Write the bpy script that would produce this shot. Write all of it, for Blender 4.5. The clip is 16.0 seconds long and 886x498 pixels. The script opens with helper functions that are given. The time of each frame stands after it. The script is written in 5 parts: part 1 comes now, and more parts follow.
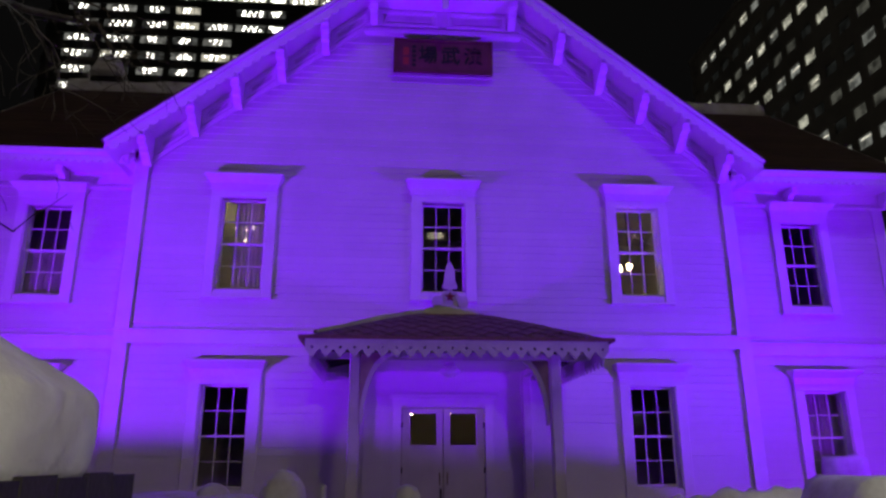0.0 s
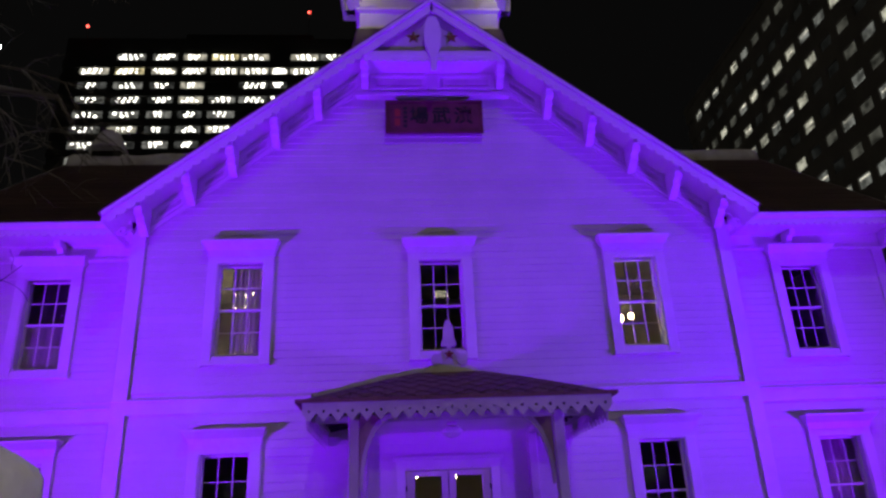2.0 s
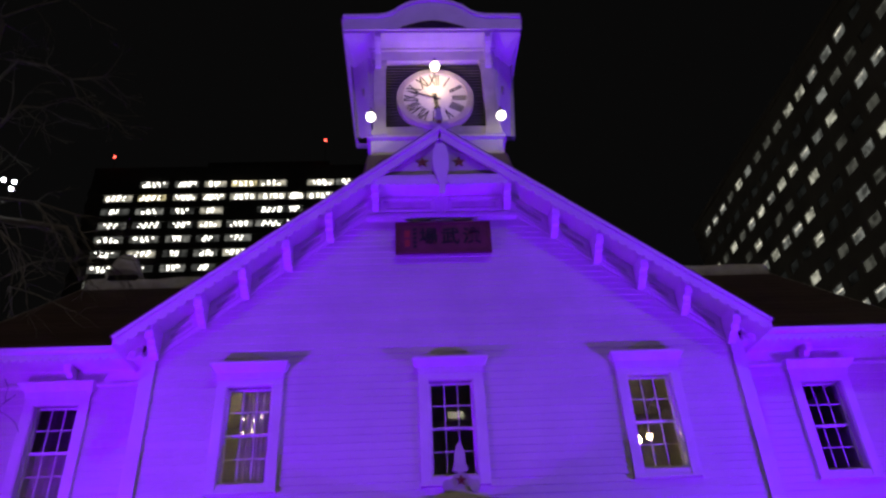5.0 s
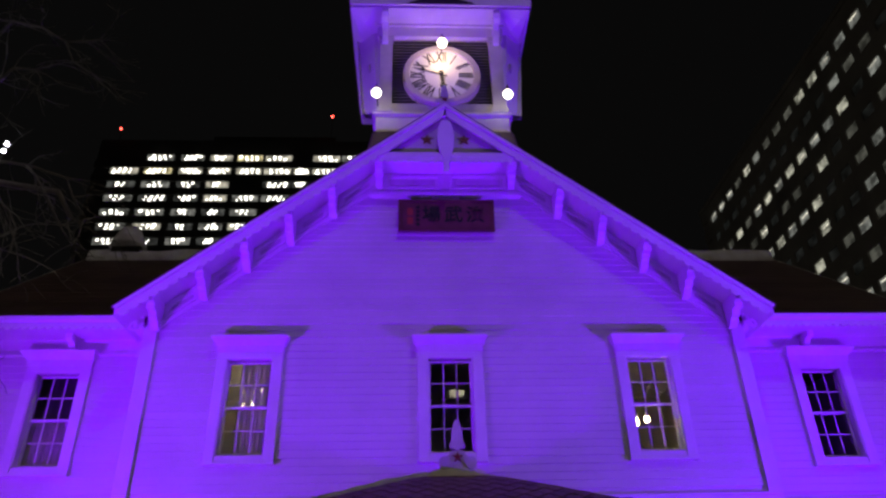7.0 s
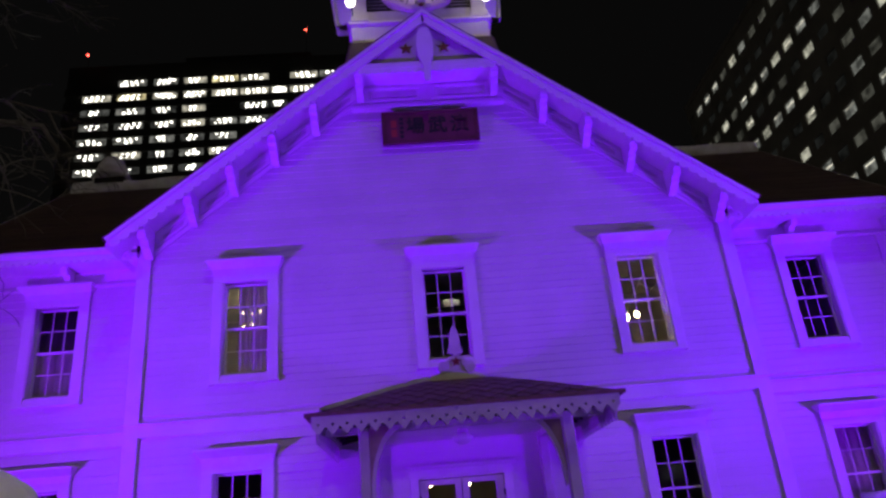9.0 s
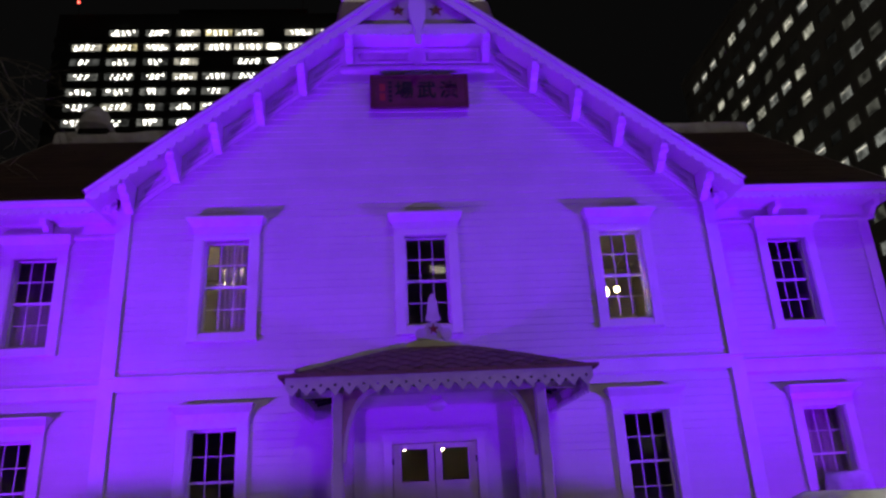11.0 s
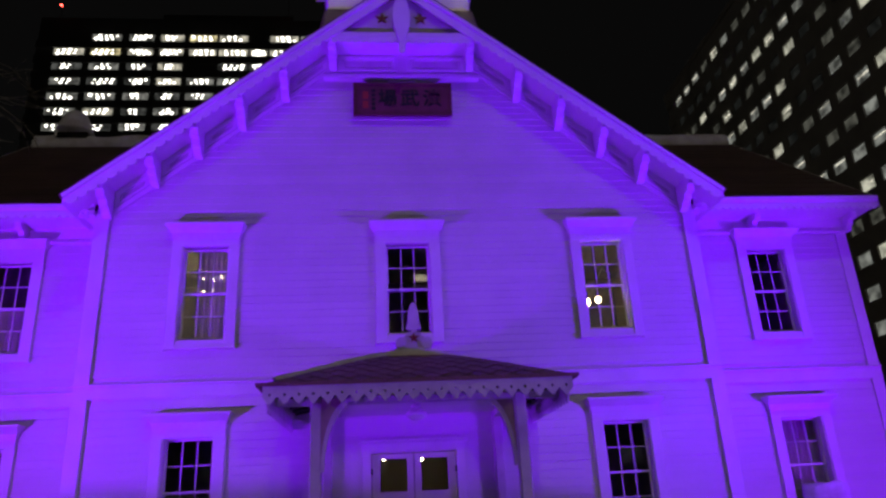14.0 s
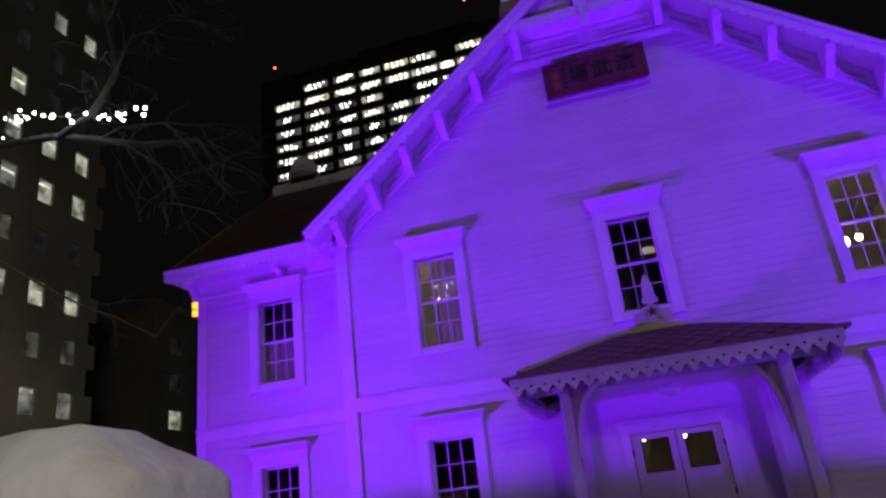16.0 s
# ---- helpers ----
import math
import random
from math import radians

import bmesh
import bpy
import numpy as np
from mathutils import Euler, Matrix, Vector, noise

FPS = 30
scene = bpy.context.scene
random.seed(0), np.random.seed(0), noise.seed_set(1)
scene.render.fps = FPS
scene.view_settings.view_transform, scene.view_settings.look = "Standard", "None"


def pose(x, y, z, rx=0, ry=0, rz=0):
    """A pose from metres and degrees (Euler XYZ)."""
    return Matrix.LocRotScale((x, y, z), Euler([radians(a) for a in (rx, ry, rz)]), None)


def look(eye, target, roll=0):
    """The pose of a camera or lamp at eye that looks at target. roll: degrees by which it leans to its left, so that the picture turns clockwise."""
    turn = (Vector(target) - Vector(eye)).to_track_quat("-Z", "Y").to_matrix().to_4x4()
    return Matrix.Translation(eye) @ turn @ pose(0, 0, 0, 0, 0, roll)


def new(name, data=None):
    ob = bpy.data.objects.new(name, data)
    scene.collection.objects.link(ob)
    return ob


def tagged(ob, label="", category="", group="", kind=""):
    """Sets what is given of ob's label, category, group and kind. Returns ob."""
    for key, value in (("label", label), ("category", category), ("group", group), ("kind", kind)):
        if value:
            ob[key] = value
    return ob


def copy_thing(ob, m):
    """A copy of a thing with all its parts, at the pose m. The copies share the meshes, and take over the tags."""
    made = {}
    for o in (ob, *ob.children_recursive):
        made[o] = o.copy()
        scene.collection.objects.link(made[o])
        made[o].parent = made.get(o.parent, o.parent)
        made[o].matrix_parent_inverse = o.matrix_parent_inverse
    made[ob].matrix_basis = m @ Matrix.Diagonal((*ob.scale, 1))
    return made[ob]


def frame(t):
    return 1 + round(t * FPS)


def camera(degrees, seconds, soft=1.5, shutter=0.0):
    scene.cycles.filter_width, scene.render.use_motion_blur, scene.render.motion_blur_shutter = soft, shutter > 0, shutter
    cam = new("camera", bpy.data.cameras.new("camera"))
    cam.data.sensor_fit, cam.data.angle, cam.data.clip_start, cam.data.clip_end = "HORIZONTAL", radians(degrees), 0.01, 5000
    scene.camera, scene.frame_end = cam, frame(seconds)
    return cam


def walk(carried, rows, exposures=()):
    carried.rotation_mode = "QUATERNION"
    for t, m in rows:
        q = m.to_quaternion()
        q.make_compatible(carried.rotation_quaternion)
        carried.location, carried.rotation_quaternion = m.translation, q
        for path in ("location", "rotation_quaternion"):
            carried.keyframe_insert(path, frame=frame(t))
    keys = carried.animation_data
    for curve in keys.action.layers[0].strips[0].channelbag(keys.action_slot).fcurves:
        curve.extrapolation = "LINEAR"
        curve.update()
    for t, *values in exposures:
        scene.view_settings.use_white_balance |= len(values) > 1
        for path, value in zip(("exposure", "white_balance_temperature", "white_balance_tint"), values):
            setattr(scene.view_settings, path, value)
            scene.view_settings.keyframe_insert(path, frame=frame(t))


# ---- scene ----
cam = camera(64.4, 16.0, soft=2.6)
PATH = [
    (0, (-1.095, -13.417, 1.611), (-0.939, -11.506, 2.181), -0.1),
    (0.5, (-0.903, -13.443, 1.619), (-0.798, -11.545, 2.241), 0.0),
    (1, (-0.886, -13.44, 1.622), (-0.777, -11.553, 2.276), -1.1),
    (1.5, (-0.909, -13.414, 1.61), (-0.785, -11.542, 2.302), -2.2),
    (2, (-0.899, -13.386, 1.604), (-0.763, -11.527, 2.33), -2.5),
    (2.5, (-0.871, -13.384, 1.614), (-0.74, -11.558, 2.421), -2.3),
    (3, (-0.864, -13.376, 1.615), (-0.737, -11.571, 2.467), -2.5),
    (3.5, (-0.851, -13.364, 1.632), (-0.732, -11.588, 2.544), -2.9),
    (4, (-0.857, -13.38, 1.633), (-0.736, -11.635, 2.601), -3.3),
    (4.5, (-0.841, -13.408, 1.62), (-0.729, -11.686, 2.631), -3.2),
    (4.7, (-0.833, -13.413, 1.615), (-0.725, -11.701, 2.643), -3.2),
    (6.8, (-0.774, -13.37, 1.596), (-0.689, -11.653, 2.617), -1.4),
    (7, (-0.773, -13.37, 1.597), (-0.683, -11.628, 2.576), -1.4),
    (7.5, (-0.762, -13.37, 1.598), (-0.645, -11.595, 2.512), -1.3),
    (8, (-0.788, -13.385, 1.58), (-0.703, -11.583, 2.445), 0.2),
    (8.5, (-0.788, -13.419, 1.578), (-0.646, -11.576, 2.343), -1.3),
    (9, (-0.785, -13.432, 1.562), (-0.671, -11.581, 2.313), -5.2),
    (9.2, (-0.786, -13.439, 1.555), (-0.678, -11.592, 2.316), -5.8),
    (11.3, (-0.585, -13.406, 1.578), (-0.459, -11.521, 2.234), -2.4),
    (11.5, (-0.56, -13.408, 1.578), (-0.476, -11.525, 2.245), -2.6),
    (12, (-0.571, -13.402, 1.578), (-0.478, -11.53, 2.276), -4.7),
    (12.5, (-0.601, -13.389, 1.578), (-0.49, -11.518, 2.274), -5.0),
    (13, (-0.615, -13.373, 1.584), (-0.488, -11.5, 2.273), -4.3),
    (13.5, (-0.637, -13.377, 1.572), (-0.5, -11.504, 2.259), -3.3),
    (14, (-0.595, -13.37, 1.582), (-0.41, -11.499, 2.265), -2.9),
    (14.5, (-0.548, -13.362, 1.586), (-0.334, -11.499, 2.281), -3.0),
    (15, (-0.531, -13.344, 1.595), (-0.451, -11.473, 2.297), -3.4),
    (15.5, (-0.581, -13.286, 1.603), (-0.836, -11.435, 2.316), -5.2),
    (16, (-0.586, -13.291, 1.584), (-1.018, -11.469, 2.286), -7.0),
]
walk(cam, [(t, look(eye, target, roll)) for t, eye, target, roll in PATH])

# ---- light ----
world = bpy.data.worlds.new("night_sky")
scene.world = world
world.use_nodes = True
world.node_tree.nodes["Background"].inputs[0].default_value = (0.66, 0.64, 0.64, 1)
world.node_tree.nodes["Background"].inputs[1].default_value = 0.0038


def lamp(name, kind, place, target, energy, color, radius=0.1, cone=100, blend=0.6):
    data = bpy.data.lights.new(name, kind)
    data.energy, data.color = energy, color
    if kind == "SPOT":
        data.spot_size, data.spot_blend = radians(cone), blend
    data.shadow_soft_size = radius
    ob = new(name, data)
    ob.matrix_world = look(place, target)
    return ob


LEFT, LEFT_WING = (0.155, 0.001, 1.0), (0.22, 0.001, 1.0)
RIGHT, RIGHT_WING = (0.125, 0.001, 1.0), (0.20, 0.001, 1.0)
# colour floodlights low in front of the two ends of the facade, one wide and one aimed at the gable on each side
lamp("flood_left", "SPOT", (-10.8, -6.3, 0.92), (-6.2, 0, 4.2), 2750, LEFT_WING, 0.10, 92, 0.9)
lamp("flood_right", "SPOT", (12.1, -5.9, 0.92), (6.2, 0, 4.2), 2750, RIGHT_WING, 0.10, 92, 0.9)
lamp("flood_gable_left", "SPOT", (-10.7, -6.5, 0.92), (-2.4, 0, 7.8), 5200, LEFT, 0.10, 74, 1.0)
lamp("flood_gable_right", "SPOT", (12.0, -6.1, 0.92), (2.4, 0, 7.8), 6000, RIGHT, 0.10, 74, 1.0)
lamp("flood_tower_left", "SPOT", (-10.6, -6.7, 0.92), (0, 0, 14.6), 3600, LEFT, 0.12, 30, 0.9)
lamp("flood_tower_right", "SPOT", (11.9, -6.3, 0.92), (0, 0, 14.6), 3600, RIGHT, 0.12, 30, 0.9)
# unseen street lights placed behind the camera, a and b aimed at the snow
lamp("street_light_a", "SPOT", (2.4, -18.8, 4.4), (-2.75, -11.1, 1.7), 860, (1.0, 0.93, 0.83), 0.3, 24, 0.6)
lamp("street_light_b", "SPOT", (7.5, -15.0, 6.5), (5.4, -7.4, 0.6), 1500, (1.0, 0.95, 0.88), 0.3, 32, 0.8)
# added lamp high up, not seen, to brighten ridge snow and roofs
lamp("high_fill", "POINT", (5.0, -27.0, 40.0), (0, 0, 0), 3600, (1.0, 0.84, 0.68), 0.4)
lamp("street_light_e", "SPOT", (3.0, -22.0, 6.5), (-0.5, -2.0, 0.2), 620, (1.0, 0.80, 0.58), 0.25, 54, 1.0)
# unseen lamp off to the left, added to brighten the office facade there
lamp("street_light_d", "POINT", (-27.0, 15.0, 10.0), (0, 0, 0), 1300, (1.0, 0.88, 0.72), 0.2)
# rooms behind the lit windows
lamp("room_lamp_east", "POINT", (3.7, 2.6, 5.2), (0, 0, 0), 11, (1.0, 0.80, 0.5), 0.03)
lamp("room_lamp_west", "POINT", (-4.55, 3.1, 6.70), (0, 0, 0), 17, (1.0, 0.84, 0.70), 0.02)
# added lamp, brightens the entrance behind the door glass
lamp("entrance_fill", "POINT", (0.0, 2.4, 3.2), (0, 0, 0), 4, (1.0, 0.75, 0.4), 0.03)
# globe lamps of the clock
lamp("globe_light_top", "POINT", (0.0, -0.28, 14.72), (0, 0, 0), 20, (1.0, 0.66, 0.32), 0.05)
lamp("globe_light_left", "POINT", (-1.62, -0.42, 13.1), (0, 0, 0), 1.2, (1.0, 0.8, 0.55), 0.05)
lamp("globe_light_right", "POINT", (1.62, -0.42, 13.1), (0, 0, 0), 1.2, (1.0, 0.8, 0.55), 0.05)


# ---- materials ----
def mat(name, color, rough=0.6, var=0.15, scale=3.0, fine=40.0, bump=0.15, metal=0.0, stain=None, piece=0.0, emit=0.0, glass=False, mottle=0.0):
    """A surface with variation at two scales, bump, and a shade of its own for each piece."""
    m = bpy.data.materials.new(name)
    m.use_nodes = True
    n, l = m.node_tree.nodes, m.node_tree.links
    b = n["Principled BSDF"]
    b.inputs["Roughness"].default_value = rough
    b.inputs["Metallic"].default_value = metal
    if emit:
        b.inputs["Base Color"].default_value = (0, 0, 0, 1)
        b.inputs["Emission Color"].default_value = (*color, 1)
        b.inputs["Emission Strength"].default_value = emit
        if mottle:
            tc, no, ra = n.new("ShaderNodeTexCoord"), n.new("ShaderNodeTexNoise"), n.new("ShaderNodeMapRange")
            no.inputs["Scale"].default_value, no.inputs["Detail"].default_value = mottle, 3
            ra.inputs[1].default_value, ra.inputs[2].default_value = 0.36, 0.66
            ra.inputs[3].default_value, ra.inputs[4].default_value = emit * 0.25, emit * 1.6
            l.new(tc.outputs["Object"], no.inputs["Vector"])
            l.new(no.outputs["Fac"], ra.inputs[0])
            l.new(ra.outputs[0], b.inputs["Emission Strength"])
        return m
    if glass:
        b.inputs["Base Color"].default_value = (*color, 1)
        b.inputs["Transmission Weight"].default_value = 1
        b.inputs["IOR"].default_value = 1.45
        return m
    tc = n.new("ShaderNodeTexCoord")
    big, small = n.new("ShaderNodeTexNoise"), n.new("ShaderNodeTexNoise")
    big.inputs["Scale"].default_value, small.inputs["Scale"].default_value = scale, fine
    big.inputs["Detail"].default_value, small.inputs["Detail"].default_value = 6, 4
    for t in (big, small):
        l.new(tc.outputs["Object"], t.inputs["Vector"])
    ramp = n.new("ShaderNodeValToRGB")
    dark = stain or tuple(c * (1 - 2 * var) for c in color)
    ramp.color_ramp.elements[0].position, ramp.color_ramp.elements[0].color = 0.3, (*dark, 1)
    ramp.color_ramp.elements[1].position, ramp.color_ramp.elements[1].color = 0.62, (*color, 1)
    l.new(big.outputs["Fac"], ramp.inputs["Fac"])
    mix = n.new("ShaderNodeMix")
    mix.data_type, mix.blend_type = "RGBA", "MULTIPLY"
    mix.inputs[0].default_value = 1.0
    grain = n.new("ShaderNodeMapRange")
    grain.inputs[3].default_value, grain.inputs[4].default_value = 1 - var, 1 + var * 0.6
    l.new(small.outputs["Fac"], grain.inputs[0])
    l.new(ramp.outputs["Color"], mix.inputs[6])
    l.new(grain.outputs[0], mix.inputs[7])
    out = mix.outputs[2]
    if piece:
        info = n.new("ShaderNodeObjectInfo")
        span = n.new("ShaderNodeMapRange")
        span.inputs[3].default_value, span.inputs[4].default_value = 1 - piece, 1 + piece * 0.5
        l.new(info.outputs["Random"], span.inputs[0])
        mix2 = n.new("ShaderNodeMix")
        mix2.data_type, mix2.blend_type = "RGBA", "MULTIPLY"
        mix2.inputs[0].default_value = 1.0
        l.new(out, mix2.inputs[6])
        l.new(span.outputs[0], mix2.inputs[7])
        out = mix2.outputs[2]
    l.new(out, b.inputs["Base Color"])
    if bump:
        bp = n.new("ShaderNodeBump")
        bp.inputs["Strength"].default_value, bp.inputs["Distance"].default_value = bump, 0.02
        l.new(small.outputs["Fac"], bp.inputs["Height"])
        l.new(bp.outputs["Normal"], b.inputs["Normal"])
    return m


BOARD = mat("white_clapboard_paint", (0.74, 0.73, 0.70), 0.55, 0.05, 0.9, 26, 0.12, piece=0.035)
TRIM = mat("white_trim_paint", (0.80, 0.79, 0.76), 0.5, 0.06, 1.6, 30, 0.08)
# weathered white; on the finials its duller tone stands in for weaker floodlight
OLD = mat("weathered_shaded_white_paint", (0.62, 0.61, 0.56), 0.6, 0.12, 2.5, 35, 0.15)
DOORP = mat("cream_door_paint", (0.70, 0.68, 0.62), 0.45, 0.07, 2.0, 30, 0.06)
PLASTER = mat("room_plaster", (0.5, 0.46, 0.38), 0.8, 0.1, 1.5, 30, 0.05)
ROOFM = mat("dark_red_roof_sheet", (0.10, 0.058, 0.050), 0.55, 0.2, 1.2, 22, 0.3, piece=0.25)
SHING = mat("red_brown_shingle", (0.24, 0.12, 0.10), 0.6, 0.2, 3.0, 30, 0.35, piece=0.2)
SNOW = mat("packed_snow", (0.80, 0.82, 0.85), 0.7, 0.12, 2.2, 14, 0.8, stain=(0.52, 0.51, 0.49))
SNOWD = mat("trodden_snow", (0.62, 0.62, 0.64), 0.8, 0.15, 0.6, 8, 0.8, stain=(0.38, 0.37, 0.36))
WOODD = mat("dark_stained_board", (0.045, 0.040, 0.036), 0.7, 0.25, 2.5, 30, 0.3, piece=0.3)
REDSTAR = mat("red_star_paint", (0.17, 0.010, 0.022), 0.5, 0.1, 3, 30, 0.05)
SIGNM = mat("red_lacquer_board", (0.17, 0.03, 0.055), 0.45, 0.2, 2.2, 24, 0.15)
INK = mat("black_ink", (0.012, 0.011, 0.012), 0.5, 0.1, 4, 30, 0.05)
SEAL = mat("vermilion_seal", (0.36, 0.04, 0.03), 0.5, 0.1, 4, 30, 0.05)
DIAL = mat("enamel_dial", (0.84, 0.83, 0.79), 0.35, 0.04, 2, 20, 0.02)
RIM = mat("cream_clock_rim", (0.66, 0.62, 0.52), 0.5, 0.08, 2, 20, 0.05)
IRON = mat("black_iron", (0.02, 0.02, 0.022), 0.45, 0.2, 4, 40, 0.1, metal=0.6)
STEEL = mat("dull_brass", (0.35, 0.27, 0.13), 0.35, 0.2, 4, 40, 0.05, metal=1.0)
SLATM = mat("grey_louvre_slat", (0.52, 0.50, 0.46), 0.6, 0.15, 3, 30, 0.1, piece=0.2)
# near-black backing, its colour stands in for shade inside louvre and vent
LOUVSHADE = mat("louvre_gap_shade", (0.05, 0.045, 0.04), 0.8, 0.15, 3, 30, 0.05)
CLOTH = mat("cream_curtain_cloth", (0.78, 0.73, 0.66), 0.85, 0.1, 4, 60, 0.2)
mixer = CLOTH.node_tree
out, see, thin = mixer.nodes["Material Output"], mixer.nodes.new("ShaderNodeBsdfTransparent"), mixer.nodes.new("ShaderNodeBsdfTranslucent")
thin.inputs["Color"].default_value = (0.75, 0.68, 0.58, 1)
half_lit, blend = mixer.nodes.new("ShaderNodeMixShader"), mixer.nodes.new("ShaderNodeMixShader")
half_lit.inputs[0].default_value, blend.inputs[0].default_value = 0.3, 0.14
mixer.links.new(mixer.nodes["Principled BSDF"].outputs[0], half_lit.inputs[1])
mixer.links.new(thin.outputs[0], half_lit.inputs[2])
mixer.links.new(half_lit.outputs[0], blend.inputs[1])
mixer.links.new(see.outputs[0], blend.inputs[2])
mixer.links.new(blend.outputs[0], out.inputs["Surface"])
DARKCLOTH = mat("dark_curtain_cloth", (0.17, 0.15, 0.15), 0.9, 0.1, 4, 60, 0.2)
BROWNB = mat("brown_spandrel_board", (0.40, 0.34, 0.23), 0.75, 0.2, 3, 30, 0.3)
BARK = mat("grey_bark", (0.060, 0.052, 0.045), 0.85, 0.25, 9, 80, 0.6)
CONC = mat("dark_office_cladding", (0.06, 0.06, 0.06), 0.6, 0.15, 0.1, 1.2, 0.05)
CONC2 = mat("brown_office_tile", (0.15, 0.135, 0.115), 0.7, 0.2, 0.15, 1.5, 0.05)
PANE = mat("window_glass", (0.96, 0.97, 0.97), 0.0, glass=True)
GLOBE = mat("lit_opal_globe", (1.0, 0.90, 0.72), emit=6)
BULB = mat("lit_warm_bulb", (1.0, 0.78, 0.42), emit=40)
BULBW = mat("lit_cold_bulb", (0.92, 0.95, 1.0), emit=26)
BEACON = mat("red_beacon_glow", (1.0, 0.07, 0.05), emit=9)
SIGNGLOW = mat("orange_sign_glow", (1.0, 0.45, 0.05), emit=2.0)
OFFICE = [mat("office_pane_bright", (1.0, 0.95, 0.76), emit=0.75, mottle=0.55), mat("office_pane_mid", (1.0, 0.94, 0.74), emit=0.42, mottle=0.55),
          mat("office_pane_dim", (0.95, 0.95, 0.85), emit=0.16, mottle=0.55), mat("office_pane_amber", (1.0, 0.86, 0.45), emit=0.6, mottle=0.55),
          mat("office_pane_faint", (0.9, 0.92, 0.85), emit=0.06, mottle=0.55)]
# glowing panes added out of view, only for their reflection in the glass
REFLGLOW = mat("reflection_glow", (1.0, 0.88, 0.62), emit=4.5)
TUBE = mat("office_ceiling_lamp", (1.0, 0.97, 0.86), emit=4.0)
# panes glow by themselves, the unlit rooms faintly too
ROOMW = [mat("lit_room_pale", (0.93, 0.92, 0.72), emit=0.36, mottle=0.9), mat("lit_room_grey", (0.85, 0.88, 0.78), emit=0.17, mottle=0.9),
         mat("lit_room_faint", (0.8, 0.8, 0.65), emit=0.06, mottle=0.9), mat("faint_glow_room", (0.6, 0.65, 0.6), emit=0.012, mottle=0.9)]


# ---- builders ----
def bm_new():
    return bmesh.new()


def box(bm, x0, x1, y0, y1, z0, z1):
    v = [bm.verts.new((x, y, z)) for x in (x0, x1) for y in (y0, y1) for z in (z0, z1)]
    for f in ((0, 1, 3, 2), (4, 6, 7, 5), (0, 4, 5, 1), (2, 3, 7, 6), (0, 2, 6, 4), (1, 5, 7, 3)):
        bm.faces.new([v[i] for i in f])
    return v


def slab(bm, pts, m, thick):
    """A flat outline (u, v) as a board: m lays u, v and the thickness (w) into the world."""
    a = [bm.verts.new(m @ Vector((u, v, 0))) for u, v in pts]
    b = [bm.verts.new(m @ Vector((u, v, thick))) for u, v in pts]
    fa = bm.faces.new(a)
    fb = bm.faces.new(b[::-1])
    for i in range(len(a)):
        j = (i + 1) % len(a)
        bm.faces.new((a[j], a[i], b[i], b[j]))
    fa.normal_update()
    fb.normal_update()
    bmesh.ops.triangulate(bm, faces=[fa, fb])


def axes(o, u, v):
    """The matrix that takes (u, v, w) to o + u*U + v*V + w*(U x V)."""
    u, v = Vector(u).normalized(), Vector(v).normalized()
    w = u.cross(v)
    return Matrix(((u.x, v.x, w.x, o[0]), (u.y, v.y, w.y, o[1]), (u.z, v.z, w.z, o[2]), (0, 0, 0, 1)))


def front(y):
    """u = x, v = z, thickness towards the viewer."""
    return axes((0, y, 0), (1, 0, 0), (0, 0, 1))


def ball(bm, c, r, seg=12, squash=1.0):
    res = bmesh.ops.create_uvsphere(bm, u_segments=seg, v_segments=max(6, seg // 2 + 2), radius=r)
    for v in res["verts"]:
        v.co = Vector((v.co.x, v.co.y, v.co.z * squash)) + Vector(c)


def tube(bm, pts, radii, seg=6):
    """A tapering limb along points."""
    rings = []
    for i, p in enumerate(pts):
        d = (Vector(pts[min(i + 1, len(pts) - 1)]) - Vector(pts[max(i - 1, 0)])).normalized()
        s = d.orthogonal().normalized()
        t = d.cross(s)
        rings.append([bm.verts.new(Vector(p) + radii[i] * (math.cos(a) * s + math.sin(a) * t)) for a in (2 * math.pi * k / seg for k in range(seg))])
    for a, b in zip(rings, rings[1:]):
        off = min(range(seg), key=lambda o: sum((a[k].co - b[(k + o) % seg].co).length for k in range(seg)))
        for k in range(seg):
            bm.faces.new((a[k], a[(k + 1) % seg], b[(k + 1 + off) % seg], b[(k + off) % seg]))
    bm.faces.new(rings[0][::-1])
    bm.faces.new(rings[-1])


def lathe(bm, prof, c, seg=24):
    """Turns (radius, height) pairs round the upright axis at c."""
    rings = [[bm.verts.new((c[0] + r * math.cos(2 * math.pi * k / seg), c[1] + r * math.sin(2 * math.pi * k / seg), c[2] + h)) for k in range(seg)] for r, h in prof]
    for a, b in zip(rings, rings[1:]):
        for k in range(seg):
            bm.faces.new((a[k], a[(k + 1) % seg], b[(k + 1) % seg], b[k]))
    bm.faces.new(rings[0][::-1])
    bm.faces.new(rings[-1])


def thing(name, place, label, category, group="", kind=""):
    ob = new(name)
    ob.empty_display_size = 0.2
    ob.location = place
    return tagged(ob, label, category, group, kind)


